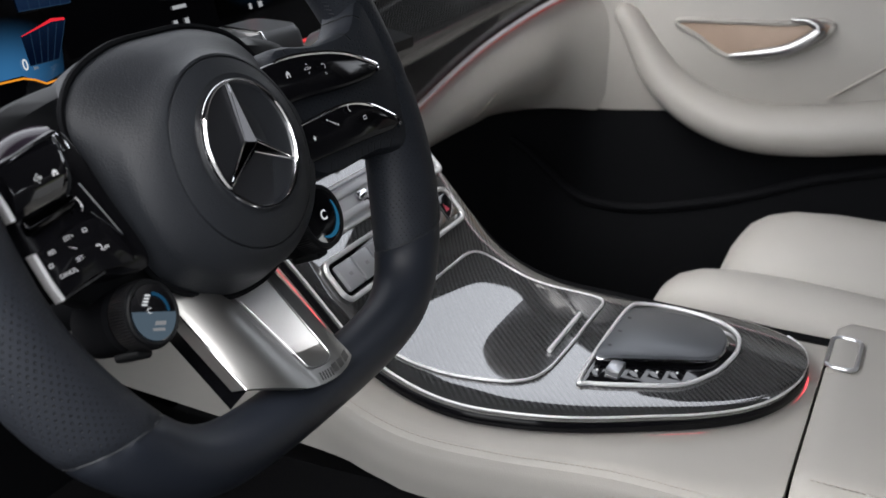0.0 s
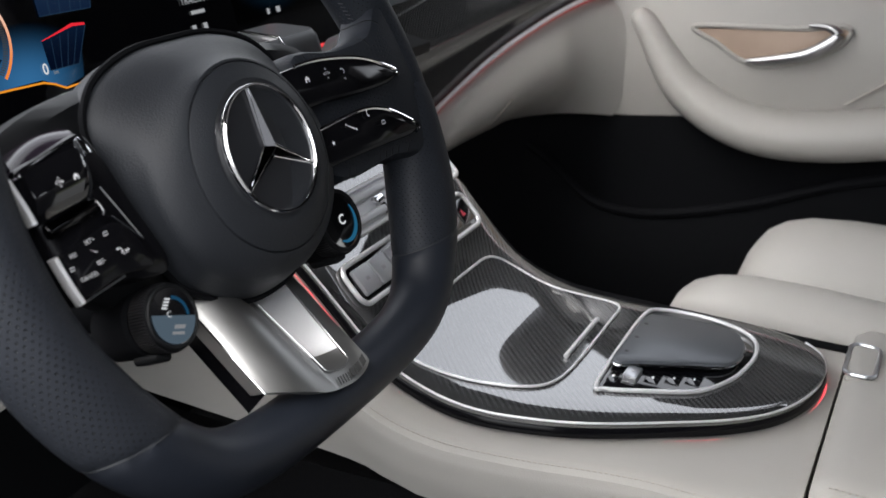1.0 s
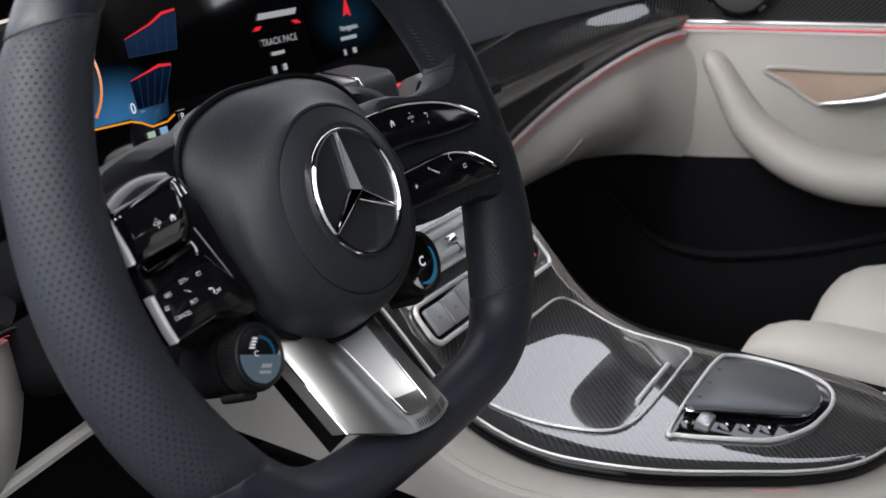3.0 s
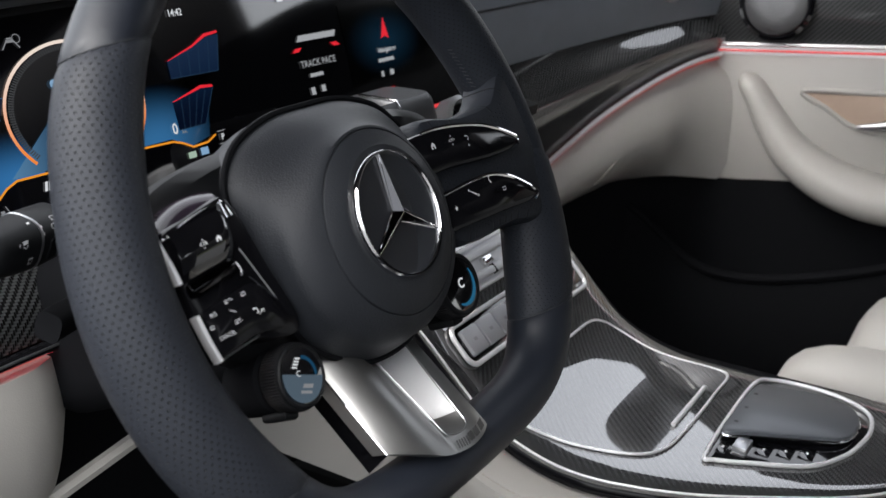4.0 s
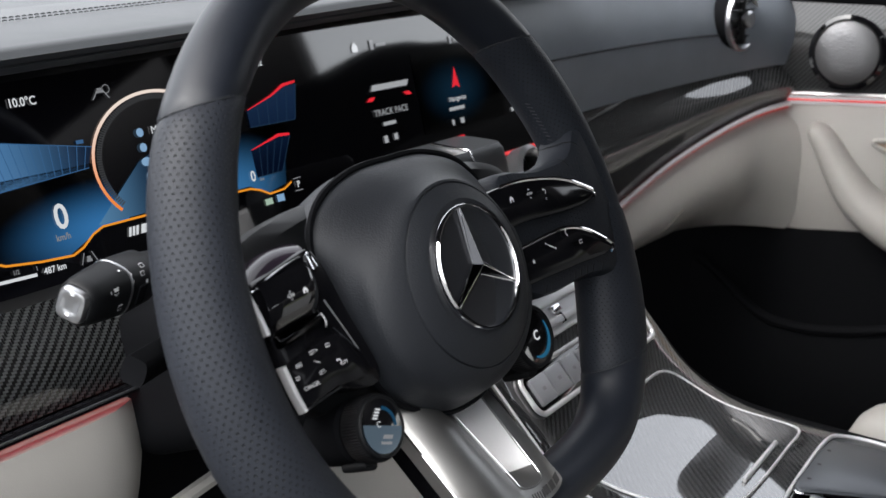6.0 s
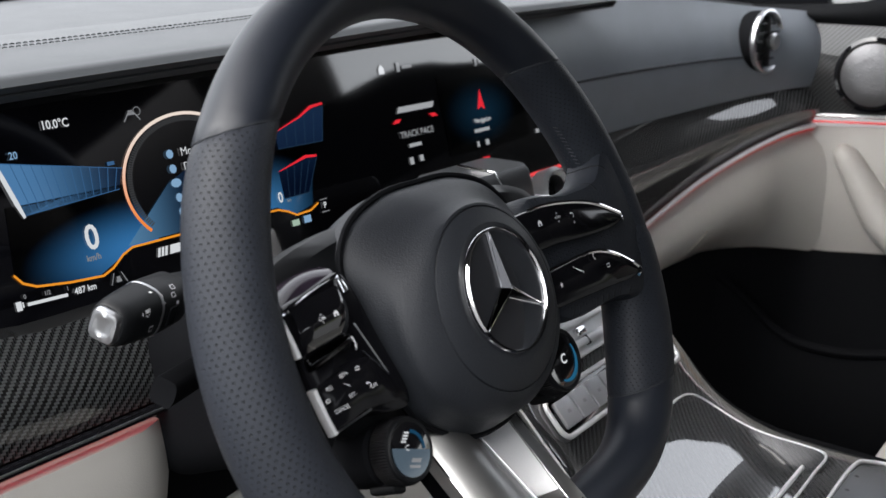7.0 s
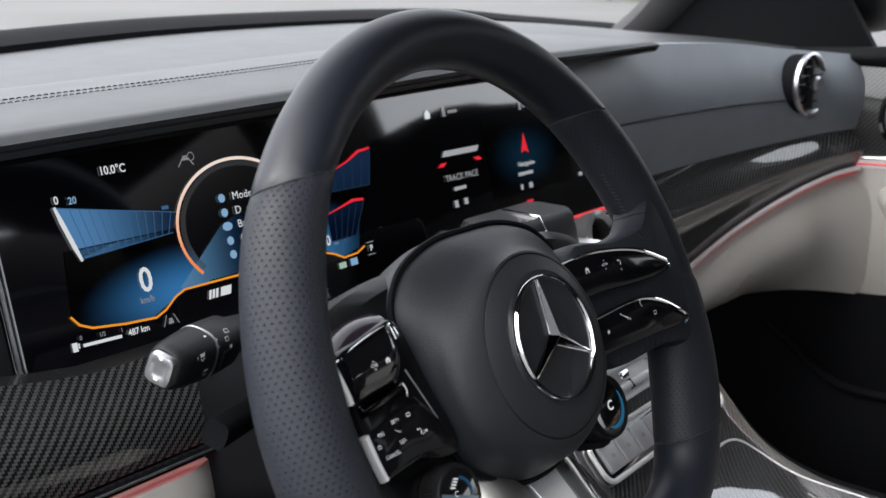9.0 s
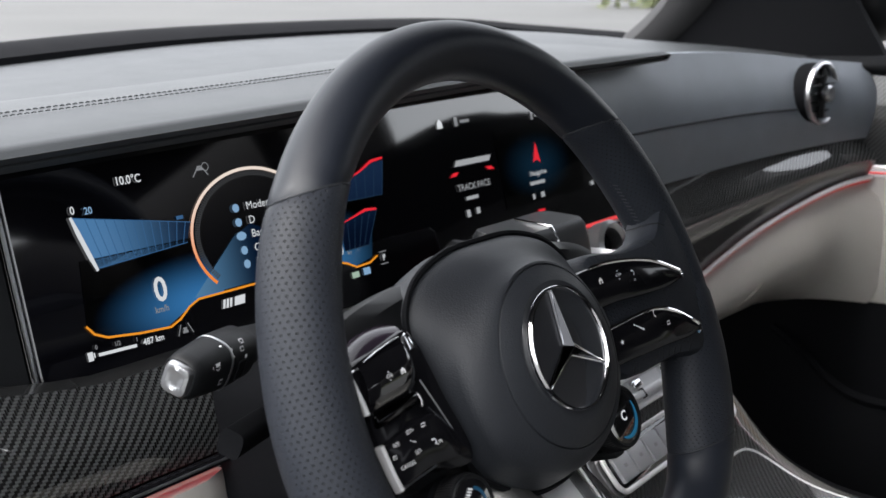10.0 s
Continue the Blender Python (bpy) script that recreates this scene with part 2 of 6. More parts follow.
def carbon(name, pitch=0.0022, angle=0.0, light=0.09, dark=0.012, coat=1.0, gloss=2.5):
    """Twill woven carbon fibre under clear lacquer, in metres of the uv map."""
    m = bpy.data.materials.new(name)
    m.use_nodes = True
    nt = m.node_tree
    b = nt.nodes["Principled BSDF"]
    u, v = uv_axes(nt, angle)
    su, sv = math_node(nt, "DIVIDE", u, pitch), math_node(nt, "DIVIDE", v, pitch)
    cu, cv = math_node(nt, "FLOOR", su), math_node(nt, "FLOOR", sv)
    k = math_node(nt, "FLOORED_MODULO", math_node(nt, "SUBTRACT", cu, cv), 4.0)
    over = math_node(nt, "LESS_THAN", k, 1.5)
    fu = math_node(nt, "ABSOLUTE", math_node(nt, "SUBTRACT", math_node(nt, "FRACT", su), 0.5))
    fv = math_node(nt, "ABSOLUTE", math_node(nt, "SUBTRACT", math_node(nt, "FRACT", sv), 0.5))
    mixh = nt.nodes.new("ShaderNodeMix")
    nt.links.new(over, mixh.inputs[0])
    nt.links.new(fu, mixh.inputs[2])
    nt.links.new(fv, mixh.inputs[3])
    height = math_node(nt, "SUBTRACT", 1.0, math_node(nt, "MULTIPLY", math_node(nt, "MULTIPLY", mixh.outputs[0], mixh.outputs[0]), 3.0))
    tint = math_node(nt, "MULTIPLY_ADD", over, light - dark, dark)
    tint = math_node(nt, "MULTIPLY", tint, height)
    cmb = nt.nodes.new("ShaderNodeCombineColor")
    for i, f in enumerate((0.97, 1.0, 1.03)):
        nt.links.new(math_node(nt, "MULTIPLY", tint, f), cmb.inputs[i])
    nt.links.new(cmb.outputs[0], b.inputs["Base Color"])
    b.inputs["Roughness"].default_value = 0.45
    b.inputs["Specular IOR Level"].default_value = 0.3
    b.inputs["Coat Weight"].default_value = coat
    b.inputs["Coat IOR"].default_value = gloss
    b.inputs["Coat Roughness"].default_value = 0.015
    bp = nt.nodes.new("ShaderNodeBump")
    bp.inputs["Strength"].default_value, bp.inputs["Distance"].default_value = 0.35, 0.0003
    nt.links.new(height, bp.inputs["Height"])
    nt.links.new(bp.outputs[0], b.inputs["Normal"])
    return m


LEATHER = material("black_leather", (0.0082, 0.0102, 0.0152), 0.45, grain=0.25, grain_size=0.0008, spec=0.34, vary_size=0.03)
HUBSKIN = material("grained_black_skin", (0.0150, 0.0168, 0.0205), 0.52, grain=0.4, grain_size=0.0010, voronoi=True, vary_size=0.03, spec=0.30)
PERF = perforated("perforated_leather", (0.0150, 0.0172, 0.0222))
DASHSKIN = material("dash_leather", (0.023, 0.026, 0.029), 0.5, grain=0.3, grain_size=0.001, voronoi=True, vary_size=0.04)
PLASTIC = material("black_plastic", (0.0050, 0.0055, 0.0064), 0.5, grain=0.2, grain_size=0.0008, spec=0.22)
DEEP = material("dark_trim", (0.0055, 0.0058, 0.0068), 0.8, grain=0.2, grain_size=0.002, spec=0.05)
CARPET = material("black_carpet", (0.003, 0.003, 0.0035), 0.95, grain=0.8, grain_size=0.003, spec=0.1)
PIANO = material("piano_black", (0.004, 0.004, 0.005), 0.06, coat=1.0, vary=0, rough_vary=0.3)
SCREENGLASS = material("screen_glass", (0.002, 0.002, 0.003), 0.05, spec=1.0, vary=0, rough_vary=0.2)
EMBLEM = material("dark_chrome", (0.055, 0.055, 0.058), 0.10, metal=1.0, vary=0.03, rough_vary=0.3)
FRAME_SATIN = material("light_satin_trim", (0.80, 0.80, 0.81), 0.48, metal=0.65, vary=0.03, grain=0.05, grain_size=0.0006)
PALESILVER = material("pale_silver_trim", (0.66, 0.665, 0.68), 0.42, metal=0.25, vary=0.04, grain=0.05, grain_size=0.0006)
TOUCHBLACK = material("touch_black", (0.004, 0.004, 0.005), 0.12, spec=0.16, vary=0)
CHROME = material("polished_chrome", (0.80, 0.80, 0.82), 0.07, metal=1.0, vary=0.03, rough_vary=0.3)
SATIN = material("satin_chrome", (0.60, 0.61, 0.63), 0.30, metal=1.0, vary=0.05, grain=0.05, grain_size=0.0006)
SPOKE = material("brushed_silver", (0.36, 0.36, 0.355), 0.42, metal=1.0, vary=0.06, vary_size=0.02, grain=0.08, grain_size=0.0005)
BEIGE = material("beige_leather", (0.355, 0.342, 0.318), 0.45, grain=0.25, grain_size=0.0011, voronoi=True, vary=0.05, vary_size=0.06, spec=0.4)
CREAM = material("cream_seat_leather", (0.445, 0.43, 0.402), 0.48, grain=0.25, grain_size=0.0012, voronoi=True, vary=0.05, vary_size=0.06, spec=0.4)
THREAD = material("beige_thread", (0.36, 0.335, 0.305), 0.8)
DARKTHREAD = material("dark_thread", (0.012, 0.014, 0.018), 0.7)
CARBON_TRIM = carbon("carbon_fibre_trim", 0.0018, 0.0, 0.055, 0.012, gloss=2.6)
CARBON_DOOR = carbon("carbon_fibre_door", 0.0018, 0.0, 0.06, 0.012, gloss=1.45)
CARBON_DASH = carbon("carbon_fibre_dash", 0.0018, 0.0, 0.075, 0.020, gloss=2.2)
# black leather, its colour lightened to stand in for the sky's sheen
DASH_SHEEN = material("dash_face_sheen", (0.15, 0.168, 0.195), 0.42, grain=0.3, grain_size=0.001, voronoi=True, vary_size=0.04, spec=0.6)
WHITEPRINT = material("white_print", (0.7, 0.7, 0.72), 0.5, vary=0)
GREYPRINT = material("dark_print", (0.02, 0.02, 0.02), 0.5, vary=0)
TOUCHPAD = material("touchpad_grey", (0.10, 0.108, 0.12), 0.32, metal=0.3, vary=0.05, grain=0.1, grain_size=0.0006)
REDGLOW = material("red_ambient_light", (0.3, 0.02, 0.02), 0.4, emit=(1.0, 0.07, 0.08), strength=0.14)
REDDIM = material("dim_red_ambient_light", (0.3, 0.03, 0.03), 0.4, emit=(1.0, 0.10, 0.10), strength=0.06)
REDMID = material("door_red_ambient_light", (0.3, 0.03, 0.03), 0.4, emit=(1.0, 0.08, 0.09), strength=0.10)
REDCONSOLE = material("console_red_ambient_light", (0.3, 0.03, 0.03), 0.4, emit=(1.0, 0.08, 0.10), strength=0.40)
SHOULDER = material("black_door_shoulder", (0.006, 0.0065, 0.0075), 0.8, grain=0.3, grain_size=0.001, spec=0.12)
REDKNEE = material("knee_red_ambient_light", (0.3, 0.03, 0.03), 0.4, emit=(1.0, 0.06, 0.08), strength=0.45)
REDBUTTON = material("red_symbol", (0.5, 0.05, 0.08), 0.4, vary=0)


GLOW = 2 ** -2.4  # screens as bright as the exposure shows them


def lit(name, colour, strength=1.0):
    return material(name, (0, 0, 0), 0.08, spec=0.5, emit=colour, strength=strength * GLOW)


LITWHITE = lit("screen_white", (0.85, 0.88, 0.92), 0.75)
LITDIM = lit("screen_grey", (0.6, 0.62, 0.66), 0.35)
LITORANGE = lit("screen_orange", (1.0, 0.36, 0.03), 0.8)
LITRED = lit("screen_red", (1.0, 0.03, 0.05), 0.75)
LITBLUE = lit("screen_blue", (0.10, 0.30, 0.65), 0.35)
LITGRID = lit("screen_dim_blue", (0.10, 0.26, 0.50), 0.13)
LITSKY = lit("screen_sky_blue", (0.35, 0.6, 0.9), 0.6)
LITGREEN = lit("screen_green", (0.55, 0.75, 0.6), 0.6)


def lit_gradient(name, low, high, strength, along="V", a=0.0, b=1.0, lines=0.0):
    """A lit display field that shades from one colour to another across its uv map."""
    m = material(name, (0, 0, 0), 0.08, spec=0.5, emit=low, strength=strength * GLOW)
    nt = m.node_tree
    bs = nt.nodes["Principled BSDF"]
    u, v = uv_axes(nt)
    mr = nt.nodes.new("ShaderNodeMapRange")
    mr.interpolation_type = "SMOOTHSTEP"
    mr.inputs[1].default_value, mr.inputs[2].default_value = a, b
    nt.links.new(v if along == "V" else u, mr.inputs[0])
    fac = mr.outputs[0]
    mix = nt.nodes.new("ShaderNodeMix")
    mix.data_type = "RGBA"
    mix.inputs[6].default_value, mix.inputs[7].default_value = (*low, 1), (*high, 1)
    if lines:
        no = nt.nodes.new("ShaderNodeTexNoise")
        no.inputs["Scale"].default_value = lines
        tc = nt.nodes.new("ShaderNodeTexCoord")
        mp = nt.nodes.new("ShaderNodeMapping")
        mp.inputs["Scale"].default_value = (0.35, 2.5, 1)
        nt.links.new(tc.outputs["UV"], mp.inputs[0])
        nt.links.new(mp.outputs[0], no.inputs["Vector"])
        fac = math_node(nt, "SUBTRACT", 1.0, math_node(nt, "MULTIPLY", math_node(nt, "SUBTRACT", 1.0, fac), math_node(nt, "MULTIPLY_ADD", no.outputs[0], 1.3, 0.25)))
    nt.links.new(fac, mix.inputs[0])
    nt.links.new(mix.outputs[2], bs.inputs["Emission Color"])
    return m


def lit_glow(name, centre, reach, colour, strength):
    """A lit field that fades away from its middle."""
    m = lit(name, colour, 0.0)
    nt = m.node_tree
    u, v = uv_axes(nt)
    du = math_node(nt, "DIVIDE", math_node(nt, "SUBTRACT", u, centre[0]), reach[0])
    dv = math_node(nt, "DIVIDE", math_node(nt, "SUBTRACT", v, centre[1]), reach[1])
    d = math_node(nt, "SQRT", math_node(nt, "ADD", math_node(nt, "MULTIPLY", du, du), math_node(nt, "MULTIPLY", dv, dv)))
    mr = nt.nodes.new("ShaderNodeMapRange")
    mr.interpolation_type = "SMOOTHSTEP"
    mr.inputs[1].default_value, mr.inputs[2].default_value, mr.inputs[3].default_value, mr.inputs[4].default_value = 0.0, 1.0, strength * GLOW, 0.0
    nt.links.new(d, mr.inputs[0])
    nt.links.new(mr.outputs[0], nt.nodes["Principled BSDF"].inputs["Emission Strength"])
    return m


# ---------- outside ----------
GROUND = material("pale_wet_paving", (0.058, 0.058, 0.057), 0.75, grain=0.3, grain_size=0.05, vary=0.55, vary_size=7.0)
HEDGE = material("hedge_leaves", (0.10, 0.115, 0.05), 0.7, vary=0.5, vary_size=0.6)
bm = bmesh.new()
for x, y in ((-900, -900), (900, -900), (900, 900), (-900, 900)):
    bm.verts.new((x, y, -0.32))
bm.faces.new(bm.verts)
solid("ground", bm, GROUND, "pale wet paved ground stretching to the horizon", "ground", kind="structure")


def leaf_clumps(name, centre, size, count, label):
    rng = random.Random(name)
    bm = bmesh.new()
    for _ in range(count):
        p = Vector([centre[i] + size[i] * (rng.random() - 0.5) * (1 if i < 2 else 1) for i in range(3)])
        p.z = -0.32 + abs(p.z + 0.32) * (0.6 + 0.4 * noise.noise(p * 0.35))
        a, b = Vector((rng.gauss(0, 1), rng.gauss(0, 1), rng.gauss(0, 1))).normalized(), Vector((rng.gauss(0, 1), rng.gauss(0, 1), rng.gauss(0, 1))).normalized()
        s = 0.35 + 0.5 * rng.random()
        bm.faces.new([bm.verts.new(p + v) for v in (a * s, b * s * 0.6, -a * s, -b * s * 0.6)])
    return solid(name, bm, HEDGE, label, "hedge", kind="stuff")


leaf_clumps("distant_hedge", (-3, 62, 1.4), (60, 6, 3.4), 2600, "dark green hedge far beyond the bonnet")
leaf_clumps("far_trees", (60, -20, 3.0), (8, 110, 7.0), 4200, "row of dark green trees far beside the car")

# ---------- the car's shell ----------
FLOOR_Z = 0.03
HEADLINER = material("dark_headliner", (0.03, 0.03, 0.032), 0.9, grain=0.3, grain_size=0.002)
solid("floor", box(-0.34, -1.5, -0.06, 1.12, 0.85, FLOOR_Z), CARPET, "black carpeted car floor", "floor", kind="structure")
solid("bulkhead", box(-0.34, 0.85, -0.06, 1.12, 0.9, 0.70), DEEP, "black firewall behind the footwell", "wall", kind="structure")


def roof_shape(u, v):
    x, y = -0.29 + 1.30 * u, -1.45 + 1.72 * v
    return (x, y, 1.20 - 0.10 * (2 * u - 1) ** 2 - 0.05 * max(0, v - 0.6) ** 2 * 6)


solid("ceiling", sheet(roof_shape, 16, 16, (0, 0, 0.03)), HEADLINER, "dark cloth roof lining", "ceiling", kind="structure")


def pillar(name, pts, r, label, flat=0.6):
    path = catmull(pts, 8)
    return solid(name, tube(path, r, 12, flat=flat), HEADLINER, label, "pillar", kind="structure")


pillar("pillar_front_passenger", [(1.13, 0.60, 0.68), (1.10, 0.47, 0.78), (1.05, 0.34, 0.95), (0.98, 0.22, 1.08), (0.92, 0.08, 1.13)], 0.06, "dark grey windscreen pillar")
pillar("pillar_front_driver", [(-0.33, 0.62, 0.72), (-0.29, 0.47, 0.82), (-0.22, 0.32, 0.98), (-0.16, 0.2, 1.09), (-0.14, 0.05, 1.12)], 0.03, "dark windscreen pillar beside the open door")
pillar("pillar_middle", [(1.10, -0.62, 0.5), (1.06, -0.62, 0.75), (0.98, -0.6, 0.98), (0.92, -0.58, 1.12)], 0.05, "dark door pillar")
solid("mirror_panel", sheet(lambda u, v: (1.085 - 0.035 * v, 0.54 - (0.40 - 0.33 * v) * u - 0.17 * v, 0.69 + 0.27 * v), 8, 8, (0.02, 0, 0)), DEEP, "black triangular panel before the side window", "panel", kind="structure")
solid("wall_passenger_rear", box(1.09, -1.5, 0.70, 1.12, -0.42, 1.16), HEADLINER, "dark closed rear side of the cabin", "wall", kind="structure")
solid("wall_driver_rear", box(-0.36, -1.5, -0.06, -0.32, -0.43, 1.10), HEADLINER, "closed rear door on the driver side", "wall", kind="structure")
# out of view; added to block low light from the front left
solid("unseen_driver_door_wall", sheet(lambda u, v: (-0.36 - 0.95 * u, 0.56 - 0.57 * u, -0.05 + 0.81 * v), 4, 4, (-0.02, 0.04, 0)), HEADLINER, "unseen dark wall standing in for the open driver door", "wall", kind="structure")
solid("wall_rear", box(-0.34, -1.55, 0.0, 1.12, -1.5, 1.15), HEADLINER, "dark rear bulkhead of the cabin", "wall", kind="structure")

# unseen sill, added to hold back light bounced from the ground
solid("unseen_door_sill", box(-0.40, -0.43, -0.30, -0.345, 0.62, 0.24, 0.012), HEADLINER, "unseen dark sill added against light from the ground", "sill", kind="structure")

# ---------- dashboard ----------
dashboard = thing("dashboard", "black leather dashboard with carbon trim and beige lower panel", "dashboard")


def dash_y(x):
    """Plan line of the dashboard's face: it wraps round to the door."""
    return 0.33 - 0.047 * (x - 0.5) - 0.509 * (x - 0.5) ** 2 if x > 0.5 else 0.33


LEATHER_LOW = smooth_table([(0.40, 0.55), (0.60, 0.562), (0.72, 0.574), (0.855, 0.590), (0.99, 0.607), (1.06, 0.613)])
CARBON_LOW = smooth_table([(0.40, 0.384), (0.576, 0.380), (0.65, 0.386), (0.70, 0.402), (0.747, 0.427), (0.791, 0.4515), (0.86, 0.489), (0.93, 0.521), (0.97, 0.537), (1.01, 0.550), (1.06, 0.559)])
BEIGE_LOW = smooth_table([(0.40, 0.30), (0.60, 0.335), (0.77, 0.356), (0.864, 0.373), (0.912, 0.383), (1.0, 0.379), (1.06, 0.372)])
TOP_Z = smooth_table([(-0.6, 0.700), (-0.2, 0.716), (0.1, 0.727), (0.4, 0.738), (0.8, 0.741), (0.95, 0.730), (1.12, 0.715)])
X_END = 1.045


def leather_face(u, v):
    x = 0.42 + (X_END - 0.42) * u
    z = LEATHER_LOW(x) + (TOP_Z(x) - 0.008 - LEATHER_LOW(x)) * v
    bulge = 0.012 * math.sin(math.pi * min(1, v * 1.02)) + 0.02 * v * v
    return (x, dash_y(x) + 0.006 - bulge + 0.035 * v * v, z)


part("upper_panel", sheet(leather_face, 40, 14, (0, 0.02, 0)), DASH_SHEEN, dashboard, "black grained leather with sky sheen in its colour")


def leather_seam(k):
    x = 0.62 + (0.955 - 0.62) * k
    v = 0.46
    p = leather_face((x - 0.42) / (X_END - 0.42), v)
    return (p[0], p[1] - 0.0005, p[2])


part("seam", tube([leather_seam(i / 20) for i in range(21)], 0.0016, 6), DARKTHREAD, dashboard)


def top_deck(u, v):
    x = -0.60 + 1.70 * u
    y0 = (dash_y(x) + 0.03) if x > 0.42 else 0.36
    y1 = 0.80 - 0.22 * ((x - 0.3) / 0.8) ** 2
    y = y0 + (y1 - y0) * v
    return (x, y, TOP_Z(x) - 0.012 + (0.006 + 0.012 * u) * math.sin(math.pi * min(1, v * 1.4) / 2) - (0.006 - 0.012 * u) * v)


part("top_deck", sheet(top_deck, 50, 16, (0, 0, -0.03)), DASHSKIN, dashboard, "black grained top pad")


def cowl(u, v):
    x = -0.62 + 1.74 * u
    y1 = 0.80 - 0.22 * ((x - 0.3) / 0.8) ** 2
    return (x, y1 - 0.02 + 0.10 * v, TOP_Z(x) - 0.010 + 0.016 * u + 0.020 * math.sin(math.pi * (0.15 + 0.6 * v)))


part("demister_strip", sheet(cowl, 40, 6, (0, 0, -0.03)), DEEP, dashboard, "matt black strip under the windscreen")


# visor over the screens: rounded lip, stitched top and a fold behind
def visor(u, v):
    x = -0.62 + 1.27 * u
    zt = TOP_Z(x)
    prof = [(0.330, -0.0145), (0.312, -0.0150), (0.300, -0.0125), (0.297, -0.0085), (0.303, -0.0035), (0.325, -0.001), (0.40, 0.003), (0.47, 0.001), (0.515, -0.004), (0.522, -0.014)]
    k = v * (len(prof) - 1)
    i = min(int(k), len(prof) - 2)
    f = k - i
    y = prof[i][0] * (1 - f) + prof[i + 1][0] * f
    z = prof[i][1] * (1 - f) + prof[i + 1][1] * f
    end = max(0.0, (u - 0.93) / 0.07)
    return (x + 0.03 * end * (1 - v), y - 0.02 * end * (1 - v), zt + z * (1 - 0.5 * end) + 0.0)


part("visor", sheet(visor, 60, 27, (0, 0.004, -0.006)), DASHSKIN, dashboard, "stitched black leather visor")
for off in (0.0, 0.016):
    bm = bmesh.new()
    n = 210
    for i in range(n):
        xs = -0.60 + 1.1 * (i / n)
        xe = xs + 1.1 / n * 0.66
        za, zb = TOP_Z(xs) + 0.0032, TOP_Z(xe) + 0.0032
        tube([(xs, 0.385 + off, za), ((xs + xe) / 2, 0.385 + off, (za + zb) / 2 + 0.0004), (xe, 0.385 + off, zb)], 0.00045, 5, bm=bm)
    tagged(part("stitching", bm, DARKTHREAD, dashboard), kind="stuff")


part("fold_line", tube([(x, 0.526 + 0.02 * math.sin(x * 3), TOP_Z(x) - 0.008) for x in np.linspace(-0.6, 0.62, 30)], 0.003, 6), DEEP, dashboard, "dark fold behind the visor")


def carbon_face(u, v):
    x = 0.42 + (X_END - 0.42) * u
    lo, hi = CARBON_LOW(x), LEATHER_LOW(x)
    bulge = 0.013 * math.sin(math.pi * v) ** 2 - 0.012 * v * v
    return (x, dash_y(x) - bulge + 0.002, lo + (hi - lo) * v)


part("carbon_trim", sheet(carbon_face, 50, 16, (0, 0.02, 0)), CARBON_DASH, dashboard, "glossy carbon-fibre trim")


def along_low(off_z, off_y, x0=0.42, x1=X_END, n=50):
    return [(x, dash_y(x) + off_y, CARBON_LOW(x) + off_z) for x in np.linspace(x0, x1, n)]


part("chrome_line", tube(along_low(0.001, -0.004), 0.0034, 8), FRAME_SATIN, dashboard, "satin chrome line")
part("light_strip", tube(along_low(-0.0050, -0.001), 0.0018, 6), REDDIM, dashboard, "glowing red ambient strip")


def beige_face(u, v):
    x = 0.42 + (X_END - 0.42) * u
    lo, hi = BEIGE_LOW(x), CARBON_LOW(x) - 0.008
    bulge = 0.036 * math.sin(math.pi * (0.07 + 0.85 * v ** 0.85)) * min(1, (X_END - x) / 0.12 + 0.25)
    return (x, dash_y(x) + 0.010 - bulge + 0.02 * (1 - v) ** 3 - 0.045 * (max(0.0, x - 0.965) / 0.08) ** 2.2 * (1 - v ** 6), lo + (hi - lo) * v)


part("lower_panel", sheet(beige_face, 50, 18, (0, 0.02, 0)), BEIGE, dashboard, "padded beige leather panel")
part("glovebox_seam", tube([Vector(beige_face((x - 0.42) / (X_END - 0.42), (z - BEIGE_LOW(x)) / (CARBON_LOW(x) - 0.008 - BEIGE_LOW(x)))) + Vector((0, -0.0004, 0)) for x, z in ((0.833, 0.397), (0.843, 0.409), (0.853, 0.419), (0.862, 0.428))], 0.0014, 6), material("seam_shadow_brown", (0.27, 0.245, 0.21), 0.7), dashboard)

# round air vent near the door
VC = Vector((0.953, 0.199, 0.677))
vent_axis = Vector((-0.12, -0.99, 0.05)).normalized()
va = vent_axis.cross(Vector((0, 0, 1))).normalized()
vb = va.cross(vent_axis).normalized()


def vent_at(u, v, w):
    return VC + va * u + vb * v + vent_axis * w


air_vent = thing("air_vent", "round chrome-ringed air vent with dark slats in the dashboard", "air vent")
part("ring", turned([(0.041, -0.004), (0.0432, -0.001), (0.0425, 0.003), (0.0395, 0.004), (0.0365, 0.000), (0.036, -0.004)], 48, vent_at), SATIN, air_vent, "satin chrome ring")
part("housing", turned([(0.040, -0.03), (0.040, -0.003), (0.036, -0.003), (0.036, -0.014), (0.001, -0.015)], 32, vent_at), DEEP, air_vent)
for k in (-2, -1, 0, 1, 2):
    h = k * 0.0115
    w = math.sqrt(0.033 ** 2 - h * h)
    part("slat", box(-w, h - 0.0012, -0.010, w, h + 0.0012, 0.003, 0.0006, at=vent_at), EMBLEM, air_vent)
part("bar", box(-0.0025, -0.033, -0.008, 0.0025, 0.033, 0.004, 0.0008, at=vent_at), PLASTIC, air_vent)
part("knob", turned([(0.003, 0.0), (0.010, 0.006), (0.0115, 0.011), (0.009, 0.0145), (0.001, 0.0155)], 20, vent_at), SATIN, air_vent, "satin chrome knob")

